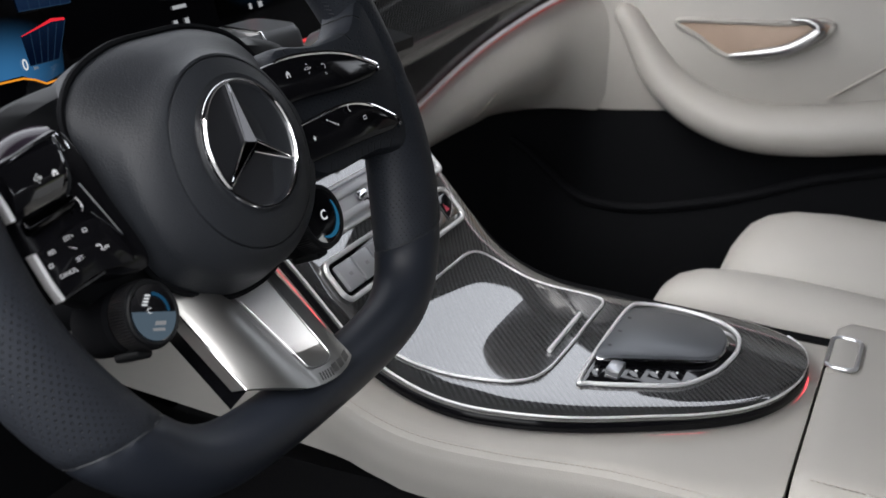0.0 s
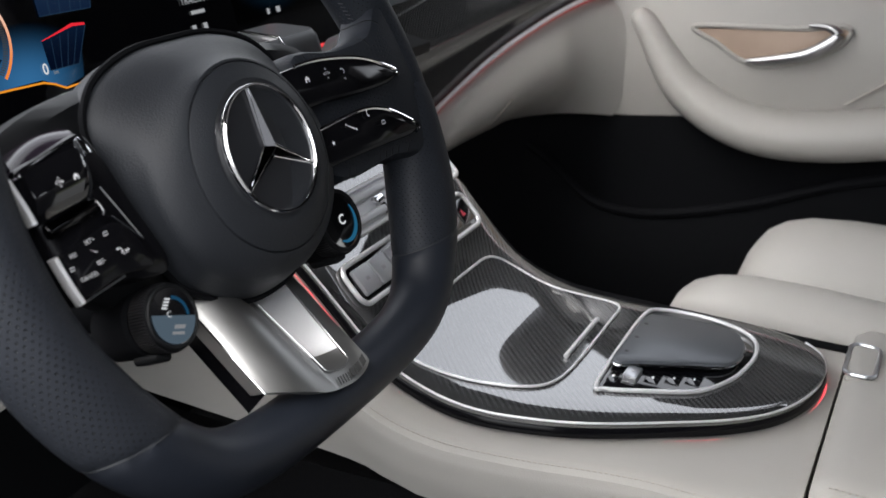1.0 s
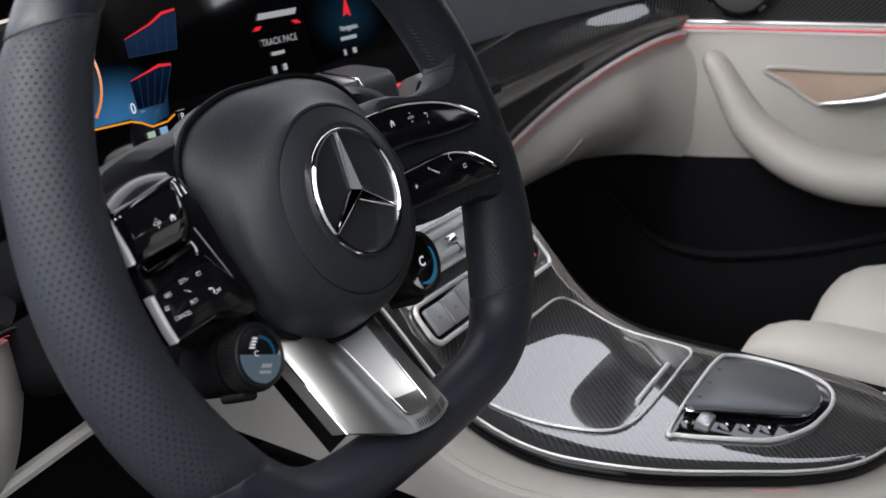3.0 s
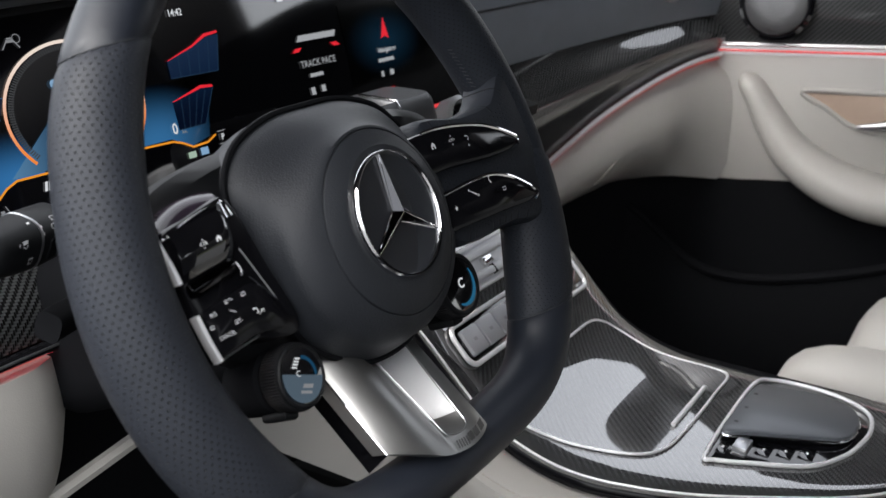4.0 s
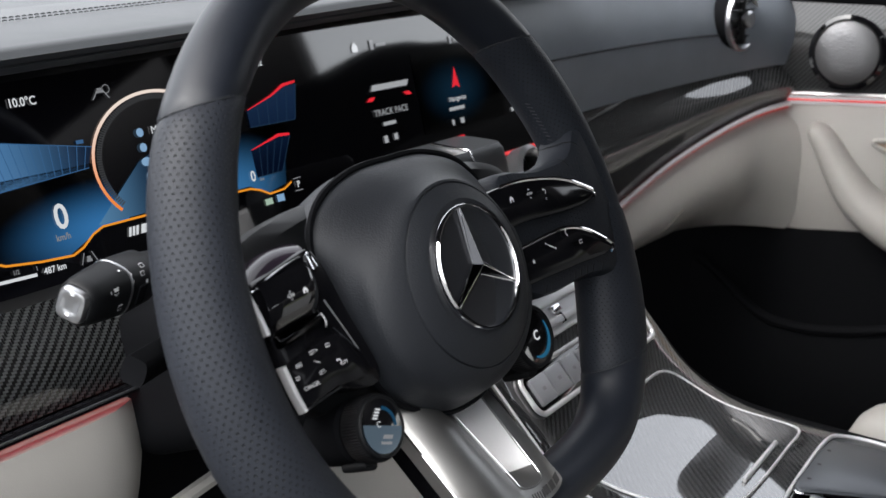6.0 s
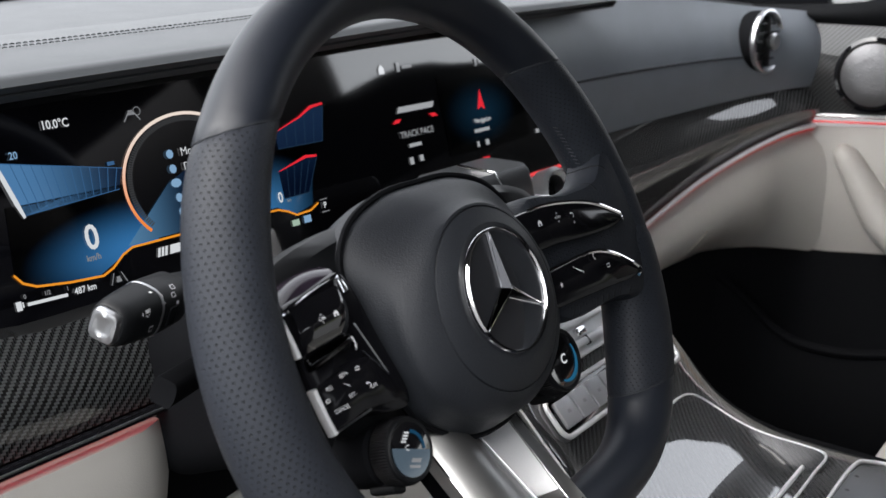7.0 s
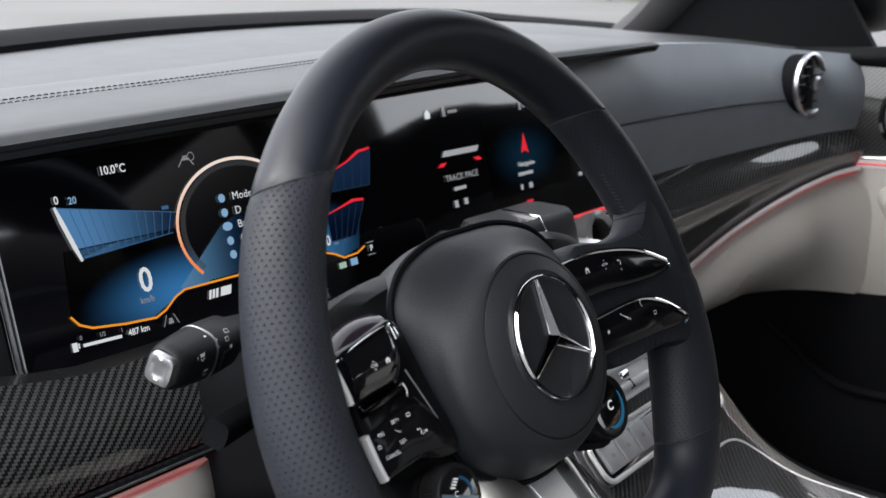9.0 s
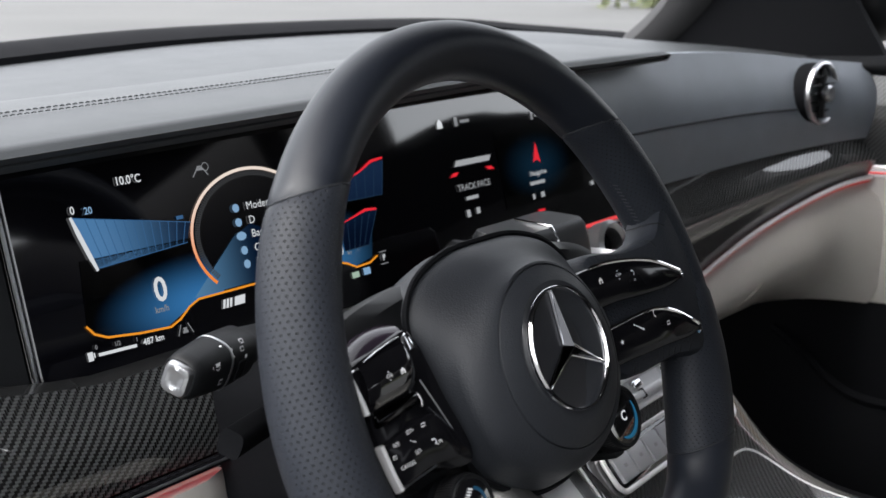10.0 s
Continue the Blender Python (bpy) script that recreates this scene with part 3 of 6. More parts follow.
# driver's side: carbon, rail and beige knee panel
CARBON_KNEE = carbon("carbon_fibre_knee_panel", 0.0018, 0.0, 0.055, 0.004, gloss=1.8)


def knee_carbon(u, v):
    x = -0.62 + 0.617 * u
    top = 0.560 + 0.03 * max(0, (-0.10 - x) / 0.15) ** 1.3
    top = min(top, 0.62)
    z = 0.499 + (top - 0.499) * v
    return (x, 0.250 + 0.012 * (1 - v) * 0 - 0.010 * math.sin(math.pi * v) + 0.03 * v, z)


part("knee_trim", sheet(knee_carbon, 24, 12, (0, 0.02, 0)), CARBON_KNEE, dashboard, "coarse-weave carbon-fibre trim")
part("rail", tube([(x, 0.243, 0.4965 + 0.002 * (x + 0.2)) for x in np.linspace(-0.62, 0.004, 12)], 0.0042, 8, flat=1.0), PIANO, dashboard, "gloss black rail")
part("rail_trim", tube([(x, 0.2395, 0.4975 + 0.002 * (x + 0.2)) for x in np.linspace(-0.62, 0.004, 12)], 0.0010, 8), SATIN, dashboard)
part("knee_light_strip", tube([(x, 0.2475, 0.4905 + 0.002 * (x + 0.2)) for x in np.linspace(-0.62, -0.03, 12)], 0.0012, 6), REDKNEE, dashboard, "glowing red ambient strip")


def knee_beige(u, v):
    x = -0.62 + 0.600 * u
    z = 0.36 + (0.486 - 0.36) * v
    end = max(0.0, (u - 0.9) / 0.1)
    return (x - 0.022 * (1 - v) ** 2 * end, 0.262 - 0.028 * math.sin(math.pi * (0.1 + 0.62 * v)) + 0.03 * end ** 3, z)


part("knee_panel", sheet(knee_beige, 30, 14, (0, 0.02, 0)), BEIGE, dashboard, "beige leather knee panel")
part("lower_knee_panel", sheet(lambda u, v: (-0.62 + 1.02 * u, 0.30 + 0.04 * (1 - v), 0.20 + 0.35 * v), 10, 6, (0, 0.03, 0)), DEEP, dashboard, "black lower dash panel")
part("knee_strip", tube([(-0.62, 0.25, 0.350), (-0.1, 0.25, 0.377), (0.02, 0.252, 0.391), (0.20, 0.26, 0.405)], 0.006, 8), BEIGE, dashboard, "beige lower edge strip")

# ---------- screens ----------
T15 = radians(15)


def scr(u, v, w=0.0):
    """Screen plane: u across, v up the glass, w out of it."""
    return (u, 0.297 + v * math.sin(T15) - w * math.cos(T15), 0.55 + v * math.cos(T15) + w * math.sin(T15))


display = thing("display_panel", "wide black glass panel with instrument cluster and centre screen", "display")
glass = part("glass", slab(round_rect(-0.139, 0.0, 0.662, 0.172, 0.018, 8), -0.012, 0.0, 0.0015, at=scr), SCREENGLASS, display, "glossy black glass")
for face in glass.data.polygons:
    face.use_smooth = False
part("bezel", tube([scr(u, v, -0.003) for u, v in round_rect(-0.1405, -0.0015, 0.6635, 0.1735, 0.019, 8)], 0.0016, 6, closed=True), SATIN, display, "thin chrome edge")
part("sill", sheet(lambda u, v: (-0.62 + 1.30 * u, 0.292 + 0.03 * v - 0.035 * (1 - v) * (0 if u < 0.4 else 1), 0.545 - 0.012 * (1 - v)), 10, 3, (0, 0, -0.012)), PLASTIC, display, "black lower frame")
part("surround", sheet(lambda u, v: (-0.62 + 0.475 * u, 0.30 + 0.045 * v, 0.55 + 0.16 * v), 8, 4, (0, 0.02, 0)), PLASTIC, display, "black surround beside the glass")
part("light_line", plate([rect(0.36, 0.0015, 0.64, 0.0055)], scr, 0.0008), REDGLOW, display, "glowing red line under the centre screen")

G = 0.0006
FIELD = lit_glow("cluster_blue_field", (-0.006, 0.040), (0.092, 0.036), (0.05, 0.25, 0.60), 0.60)
POWER = lit_glow("cluster_power_field", (0.120, 0.042), (0.075, 0.046), (0.06, 0.27, 0.60), 0.5)
part("speed_field", plate([[(-0.100, 0.041), (-0.087, 0.0325), (-0.04, 0.027), (-0.010, 0.040), (0.015, 0.041), (0.0, 0.085), (-0.095, 0.085)]], scr, G), FIELD, display, "lit blue display field")
part("power_field", plate([[(0.050, 0.041), (0.135, 0.041), (0.155, 0.032), (0.176, 0.036), (0.19, 0.085), (0.09, 0.085)]], scr, G), POWER, display, "lit blue display field")
orange = [(-0.101, 0.0425), (-0.096, 0.036), (-0.087, 0.0318), (-0.062, 0.0284), (-0.037, 0.0266), (-0.028, 0.0300), (-0.018, 0.0370), (-0.009, 0.0405), (0.045, 0.0403), (0.10, 0.040), (0.135, 0.039), (0.145, 0.036), (0.155, 0.0310), (0.172, 0.0318), (0.182, 0.036)]
part("orange_line", plate(band(orange, 0.0016), scr, G * 2), LITORANGE, display, "glowing orange outline")
RC, RR = (0.0565, 0.0795), (0.0605, 0.0485)
ring = [(RC[0] + RR[0] * math.cos(radians(a)), RC[1] + RR[1] * math.sin(radians(a))) for a in range(-40, 221, 5)]
part("dial_ring", plate(band(ring, 0.0024), scr, G * 2), lit_gradient("dial_ring_glow", (1.0, 0.28, 0.05), (1.0, 0.85, 0.75), 0.85, "V", 0.05, 0.125), display, "glowing white and orange dial ring")
ticks = []
for a in np.arange(-38, 219, 2.2):
    c, s = math.cos(radians(a)), math.sin(radians(a))
    ticks.append([(RC[0] + RR[0] * c * f, RC[1] + RR[1] * s * f) for f in (0.955, 0.955, 0.88, 0.88)])
    q = ticks[-1]
    dx, dy = -s * 0.0005, c * 0.0005
    ticks[-1] = [(q[0][0] - dx, q[0][1] - dy), (q[0][0] + dx, q[0][1] + dy), (q[2][0] + dx, q[2][1] + dy), (q[2][0] - dx, q[2][1] - dy)]
tagged(part("dial_ticks", plate(ticks, scr, G * 2), lit("tick_grey", (0.4, 0.42, 0.45), 0.12), display), kind="stuff")
part("dial_beam", plate([[(-0.012, 0.042), (0.075, 0.042), (0.105, 0.062), (0.052, 0.086), (0.034, 0.079)]], scr, G * 1.5), lit_gradient("dial_beam_blue", (0.16, 0.40, 0.70), (0.004, 0.015, 0.045), 0.5, "U", -0.02, 0.055), display, "lit blue beam")
for i, (v, t) in enumerate(((0.0995, "Moderat"), (0.0885, "D"), (0.0780, "Basic"), (0.0670, "Comf"), (0.0565, "Basic"))):
    part("menu_symbol", plate([[(0.0405 + 0.0033 * math.cos(radians(a)) * (1.5 if i == 2 else 1), v + 0.0034 * math.sin(radians(a))) for a in range(0, 360, 40)]], scr, G * 3), LITSKY, display)
    words(t, 0.0085, lambda x, y, z, v=v: scr(0.0505 + x, v + y, G * 3), LITWHITE, "menu_text", display, align="LEFT")
# left bar gauge
gaugeTL, gaugeBL, gaugeTR, gaugeBR = (-0.0942, 0.1139), (-0.0846, 0.0777), (-0.002, 0.0961), (-0.0082, 0.0822)


def on_gauge(s, t):
    top = [gaugeTL[i] * (1 - s) + gaugeTR[i] * s for i in (0, 1)]
    low = [gaugeBL[i] * (1 - s) + gaugeBR[i] * s for i in (0, 1)]
    return tuple(low[i] * (1 - t) + top[i] * t for i in (0, 1))


part("gauge_field", plate([[on_gauge(0, 0), on_gauge(1, 0), on_gauge(1, 1), on_gauge(0, 1)]], scr, G), lit_gradient("gauge_blue", (0.14, 0.38, 0.75), (0.005, 0.02, 0.06), 0.5, "U", -0.09, 0.0), display, "lit blue bar gauge")
lines = []
for s in np.linspace(0.1, 0.95, 12):
    lines += band([on_gauge(s, 0), on_gauge(s, 1)], 0.0006)
tagged(part("gauge_lines", plate(lines, scr, G * 2), LITBLUE, display), kind="stuff")
part("gauge_edge", plate(band([on_gauge(0, 1), on_gauge(1, 1)], 0.0006) + band([on_gauge(0, 0), on_gauge(1, 0)], 0.0006), scr, G * 2), LITBLUE, display)
part("gauge_pointer", plate(band([(-0.0955, 0.1145), (-0.0925, 0.104), (-0.0870, 0.086), (-0.0838, 0.0765)], [0.002, 0.0034, 0.0034, 0.002]), scr, G * 3), LITWHITE, display, "glowing white pointer")
for t, x, y, s, mat in (("0", -0.0930, 0.1185, 0.0075, LITWHITE), ("20", -0.0815, 0.1168, 0.0068, LITSKY), ("0", -0.0395, 0.0535, 0.0240, LITWHITE), ("km/h", -0.0415, 0.0405, 0.0062, LITDIM), ("10.0°C", -0.0465, 0.1330, 0.0082, LITWHITE),
                        ("487 km", -0.0535, 0.0215, 0.0062, LITWHITE), ("14:42", 0.170, 0.1372, 0.0078, LITWHITE), ("0", 0.1400, 0.0480, 0.0120, LITWHITE), ("km", 0.149, 0.0445, 0.0042, LITDIM), ("0", -0.0975, 0.0275, 0.0042, LITDIM), ("1/2", -0.0815, 0.0260, 0.0042, LITDIM), ("1", -0.0665, 0.0250, 0.0042, LITDIM), ("P", 0.1890, 0.0325, 0.0075, LITWHITE)):
    words(t, s, lambda a, b, c, x=x, y=y: scr(x + a * 0.92, y + b, G * 3), mat, "readout", display, bold=s * 0.018)
part("fuel_bar", plate(band([(-0.0965, 0.0222), (-0.067, 0.0210)], 0.0022), scr, G * 2), LITWHITE, display)
part("fuel_symbol", plate([rect(-0.1045, 0.0195, -0.1005, 0.0255), rect(-0.1000, 0.021, -0.0990, 0.0245)], scr, G * 2), LITWHITE, display)
part("lane_symbol", plate(band([(-0.0325, 0.0185), (-0.0290, 0.0262)], 0.0007) + band([(-0.0195, 0.0185), (-0.0230, 0.0262)], 0.0007) + [rect(-0.0282, 0.0195, -0.0238, 0.0215), rect(-0.0275, 0.0215, -0.0245, 0.0235)], scr, G * 2), LITDIM, display)
part("assist_symbol", plate(band([(0.0085, 0.1275), (0.0130, 0.1330)], 0.0009) + band([(0.0225, 0.1275), (0.0185, 0.1330)], 0.0009) + [rect(0.0125, 0.1318, 0.0185, 0.1338), rect(0.0135, 0.1340, 0.0175, 0.1352)] + band([(0.021 + 0.003 * math.cos(radians(a)), 0.134 + 0.003 * math.sin(radians(a))) for a in range(0, 361, 30)], 0.0006), scr, G * 2), LITDIM, display)
part("badge_bars", plate([rect(0.010 + 0.0032 * i, 0.0285, 0.0122 + 0.0032 * i, 0.0350, 0.002) for i in range(3)] + [rect(0.021, 0.0285, 0.031, 0.0350, 0.002)], scr, G * 2), LITWHITE, display, "white bars of a badge")
part("small_bar", plate([rect(-0.0135, 0.0995, -0.0075, 0.1022)], scr, G * 2), LITBLUE, display)
REDBLUE = lit_gradient("gauge_red_blue", (0.002, 0.008, 0.030), (0.016, 0.045, 0.12), 0.4, "V", 0.05, 0.11)
for poly, top in (([(0.150, 0.0870), (0.203, 0.0865), (0.212, 0.116), (0.200, 0.1155), (0.150, 0.101)], [(0.150, 0.101), (0.180, 0.1095), (0.196, 0.1165), (0.2115, 0.1180)]), ([(0.145, 0.0465), (0.1745, 0.0465), (0.192, 0.0745), (0.178, 0.0755), (0.145, 0.069)], [(0.145, 0.069), (0.165, 0.0735), (0.178, 0.0765), (0.1915, 0.0755)])):
    part("torque_field", plate([poly], scr, G * 1.5), REDBLUE, display, "lit blue gauge")
    grid = [band([tuple(np.array(poly[0]) * (1 - k) + np.array(poly[1]) * k), tuple(np.array(poly[4]) * (1 - k) + np.array(poly[2]) * k)], 0.0005) for k in (0.2, 0.4, 0.6, 0.8)]
    part("torque_grid", plate(sum(grid, []) + band([poly[0], poly[1]], 0.0006) + band([poly[1], poly[2]], 0.0006), scr, G * 2), LITGRID, display)
    part("torque_line", plate(band(top, [0.0006, 0.0016, 0.0026, 0.002]), scr, G * 2.5), LITRED, display, "glowing red gauge edge")
part("status_tile", plate([rect(0.1475, 0.0225, 0.1560, 0.0275)], scr, G * 2), LITGREEN, display)
part("status_tile", plate([rect(0.1615, 0.0225, 0.1700, 0.0285)], scr, G * 2), LITSKY, display)
part("gear_frame", plate([rect(0.1845, 0.0270, 0.1935, 0.0278), rect(0.1845, 0.0375, 0.1935, 0.0383)], scr, G * 2), LITDIM, display)
LITMID = lit("screen_soft_white", (0.75, 0.78, 0.82), 0.45)
# centre screen: writing that cannot be read stands as bars
bars = [rect(0.309, 0.0965, 0.368, 0.1035, 0.004), rect(0.3180, 0.0630, 0.3380, 0.0672), rect(0.3145, 0.0470, 0.3205, 0.0555), rect(0.3300, 0.0480, 0.3360, 0.0555),
        rect(0.4270, 0.0620, 0.4560, 0.0665), rect(0.4275, 0.0475, 0.4320, 0.0545), rect(0.4430, 0.0475, 0.4500, 0.0545), rect(0.5400, 0.0710, 0.5460, 0.0760), rect(0.5430, 0.0465, 0.5500, 0.0520), rect(0.3180, 0.0255, 0.3330, 0.0300)]
for r in bars:
    r = [(r[0][0] + (x - r[0][0]) * 0.95, r[0][1] + 0.0005 + (y - r[0][1]) * 0.8) for x, y in r]
    part("text_bar", plate([r], scr, G * 2), LITMID, display, "white bar of small lettering")
part("home_symbol", plate([[(0.295, 0.135), (0.303, 0.135), (0.303, 0.140), (0.299, 0.144), (0.295, 0.140)]], scr, G * 2), LITWHITE, display)
part("profile_symbol", plate([rect(0.3215, 0.135, 0.3265, 0.144), rect(0.3300, 0.1375, 0.345, 0.1405)], scr, G * 2), LITDIM, display)
part("phone_symbol", plate([rect(0.450, 0.130, 0.454, 0.138), rect(0.457, 0.1325, 0.475, 0.1360)], scr, G * 2), LITDIM, display)
part("arrow_symbol", plate([[(0.4395, 0.0855), (0.4465, 0.0880), (0.4530, 0.0845), (0.4490, 0.1065)]], scr, G * 2), LITRED, display, "glowing red arrow")
part("red_mark", plate([rect(0.3000, 0.0880, 0.3090, 0.0915, 0.005)], scr, G * 2), LITRED, display)
part("red_mark", plate([rect(0.3620, 0.0880, 0.3710, 0.0915, -0.005)], scr, G * 2), LITRED, display)
part("red_mark", plate([rect(0.4330, 0.0335, 0.4450, 0.0362)], scr, G * 2), LITRED, display)
words("TRACK PACE", 0.0088, lambda a, b, c: scr(0.3330 + a, 0.0760 + b, G * 3), LITMID, "menu_text", display)
part("menu_glow", plate([rect(0.38, 0.045, 0.53, 0.125)], scr, G), lit_glow("menu_blue_glow", (0.447, 0.083), (0.07, 0.038), (0.02, 0.10, 0.20), 0.14), display, "dim blue glow behind the menu")
words("Navigation", 0.0072, lambda a, b, c: scr(0.4445 + a, 0.0742 + b, G * 3), LITWHITE, "menu_text", display)

# ---------- centre console ----------
CZ = smooth_table([(-0.8, 0.322), (-0.30, 0.3305), (-0.15, 0.3395), (-0.06, 0.3445), (0.0, 0.349), (0.04, 0.360), (0.07, 0.377), (0.10, 0.407), (0.13, 0.438), (0.17, 0.474), (0.22, 0.508), (0.30, 0.54)])
OUT = catmull([(0.215, 0.27), (0.222, 0.15), (0.228, 0.06), (0.231, -0.013), (0.241, -0.055), (0.262, -0.102), (0.294, -0.150), (0.329, -0.194), (0.366, -0.228), (0.409, -0.249), (0.456, -0.257),
               (0.496, -0.248), (0.517, -0.222), (0.521, -0.18), (0.510, -0.126), (0.498, -0.072), (0.494, -0.011), (0.497, 0.04), (0.501, 0.10), (0.506, 0.27)], 14)
LOWEST = min(range(len(OUT)), key=lambda i: OUT[i][1])
Y_TAIL = OUT[LOWEST][1]


def branch(points):
    points = sorted((p[1], p[0]) for p in points)
    ys, xs = [p[0] for p in points], [p[1] for p in points]
    return lambda y: float(np.interp(y, ys, xs))


LEFT, RIGHT = branch(OUT[:LOWEST + 1]), branch(OUT[LOWEST:])
console = thing("centre_console", "carbon-topped centre console with beige leather flanks", "console")


def deck(u, v, up=0.0):
    y = Y_TAIL + 0.515 * u ** 2
    a, b = LEFT(y), RIGHT(y)
    x = a + (b - a) * v
    return (x, y, CZ(y) + up - 0.004 * (2 * v - 1) ** 16)


DECK_Y = np.linspace(-0.8, 0.3, 200)
DECK_S = np.concatenate([[0], np.cumsum([math.hypot(b - a, CZ(b) - CZ(a)) for a, b in zip(DECK_Y, DECK_Y[1:])])])


def straight_weave(bm):
    """Weave that runs square across the deck and along its slope."""
    layer = bm.loops.layers.uv.verify()
    for f in bm.faces:
        for lp in f.loops:
            lp[layer].uv = (lp.vert.co.x, float(np.interp(lp.vert.co.y, DECK_Y, DECK_S)))
    return bm


part("carbon_top", straight_weave(sheet(deck, 70, 20, (0, 0, -0.006))), CARBON_TRIM, console, "glossy carbon-fibre top")
rim = [deck(u, 0) for u in np.linspace(1, 0, 60)] + [deck(u, 1) for u in np.linspace(0, 1, 60)][1:]
rim = [Vector(p) for p in rim]


def outward(k):
    t = rim[min(k + 1, len(rim) - 1)] - rim[max(k - 1, 0)]
    t.z = 0
    t.normalize()
    return Vector((-t.y, t.x, 0)) * -1


def skirt(offs):
    rows = []
    for k, p in enumerate(rim):
        o = outward(k)
        rows.append([p + o * d + Vector((0, 0, h)) for d, h in offs])
    return rows


def skirt_mesh(offs):
    rows = skirt(offs)
    bm = loft(rows, closed=False, cap=False)
    bmesh.ops.recalc_face_normals(bm, faces=bm.faces)
    return bm


chrome_path = [Vector(deck(u, 0.006, 0.0004)) for u in np.linspace(1, 0.05, 60)] + [Vector(deck(u, 0.994, 0.0004)) for u in np.linspace(0.03, 0.22, 12)]
part("chrome_edge", tube(chrome_path, 0.0011, 8), FRAME_SATIN, console, "thin satin chrome edge line")
part("lower_rim", skirt_mesh([(-0.004, -0.002), (0.001, -0.003), (0.0025, -0.006), (0.002, -0.011), (-0.004, -0.014), (-0.02, -0.015)]), TOUCHBLACK, console, "gloss black rim under the carbon")
part("light_strip", tube([p + outward(k) * 0.0024 + Vector((0, 0, -0.0152)) for k, p in enumerate(rim)], 0.0009, 6), REDCONSOLE, console, "glowing red ambient strip")
SEAM = smooth_table([(-0.27, 0.252), (-0.15, 0.233), (-0.057, 0.206), (0.03, 0.190), (0.12, 0.182), (0.27, 0.178)])


FLANK_LOW = smooth_table([(-0.27, 0.243), (-0.15, 0.2515), (0.0, 0.2615), (0.04, 0.272), (0.10, 0.286), (0.34, 0.295)])


def flank(u, v):
    y = -0.268 + 0.60 * u
    xs = SEAM(y)
    xt = LEFT(max(y, -0.20)) + 0.012 + (0.10 if y < -0.20 else 0) * min(1, (-0.20 - y) / 0.05)
    z = CZ(y)
    prof = [(xt + 0.02, z - 0.0190), (xt - 0.004, z - 0.0185), (xs + (xt - xs) * 0.45, z - 0.0175), (xs + 0.010, z - 0.0195), (xs + 0.002, z - 0.026), (xs, z - 0.036), (xs + 0.003, z - 0.036 - (z - 0.036 - FLANK_LOW(y)) * 0.46), (xs + 0.010, FLANK_LOW(y) + 0.006), (xs + 0.022, FLANK_LOW(y))]
    k = v * (len(prof) - 1)
    i = min(int(k), len(prof) - 2)
    f = k - i
    return (prof[i][0] * (1 - f) + prof[i + 1][0] * f, y, prof[i][1] * (1 - f) + prof[i + 1][1] * f)


part("flank", sheet(flank, 40, 24, (0.012, 0, -0.004)), BEIGE, console, "beige leather flank")
bm = bmesh.new()
for i in range(110):
    ya, yb = -0.266 + 0.48 * i / 110, -0.266 + 0.48 * (i + 0.62) / 110
    q = []
    for yy in (ya, yb):
        p = flank((yy + 0.268) / 0.60, 3.4 / 8)
        q.append((p[0] - 0.0006, p[1], p[2] + 0.0004))
    tube(q, 0.0006, 5, bm=bm)
tagged(part("stitching", bm, THREAD, console), kind="stuff")


def tail_deck(u, v):
    y = -0.268 + 0.085 * u
    x = 0.30 + 0.262 * v
    return (x, y, CZ(y) - 0.022)


part("rear_deck", sheet(tail_deck, 6, 10, (0, 0, -0.02)), BEIGE, console, "beige leather surround")
part("right_flank", sheet(lambda u, v: (0.500 + 0.062 * (1 - u) * (1 if u < 0.5 else 1) - 0.0 * v, -0.268 + 0.54 * u, CZ(-0.268 + 0.54 * u) - 0.019 - 0.14 * v), 24, 6, (-0.012, 0, 0)), DEEP, console, "dark passenger-side flank")
part("lower_side", sheet(lambda u, v: (SEAM(-0.9 + 1.2 * u) + 0.016 if -0.9 + 1.2 * u > -0.27 else 0.27, -0.9 + 1.2 * u, 0.27 - 0.25 * v), 24, 4, (0.02, 0, 0)), CARPET, console, "black carpeted lower side")


def on_deck(x, y, up):
    a, b = LEFT(y), RIGHT(y)
    v = (x - a) / max(b - a, 1e-4)
    return (x, y, CZ(y) - 0.004 * (2 * min(max(v, 0), 1) - 1) ** 16 + up)


LID = catmull([(0.258, 0.069), (0.300, 0.0712), (0.3461, 0.0712), (0.4054, 0.0714), (0.450, 0.0690), (0.4665, 0.052), (0.4685, 0.007), (0.4735, -0.045), (0.4675, -0.0625), (0.430, -0.0638), (0.3556, -0.0642), (0.308, -0.0605), (0.283, -0.045), (0.2665, -0.0085), (0.2570, 0.020), (0.2495, 0.050)], 5, True)
LID_A = smooth_table([(-0.0632, 0.345), (-0.0605, 0.309), (-0.045, 0.2840), (-0.0085, 0.2675), (0.020, 0.2580), (0.050, 0.2505), (0.0705, 0.264)])
LID_B = smooth_table([(-0.0632, 0.460), (-0.0605, 0.4675), (-0.045, 0.4725), (0.007, 0.4675), (0.052, 0.4655), (0.066, 0.4540), (0.0705, 0.440)])


def lid_top(u, v):
    y = -0.0632 + 0.1337 * u
    a, b = LID_A(y), LID_B(y)
    return on_deck(a + (b - a) * v, y, 0.0022)


lid = part("lid", straight_weave(sheet(lid_top, 40, 12, (0, 0, -0.002))), CARBON_TRIM, console, "carbon-fibre stowage lid")
part("lid_frame", tube([on_deck(x, y, 0.0016) for x, y in LID], 0.0014, 8, closed=True), FRAME_SATIN, console, "satin chrome lid frame")
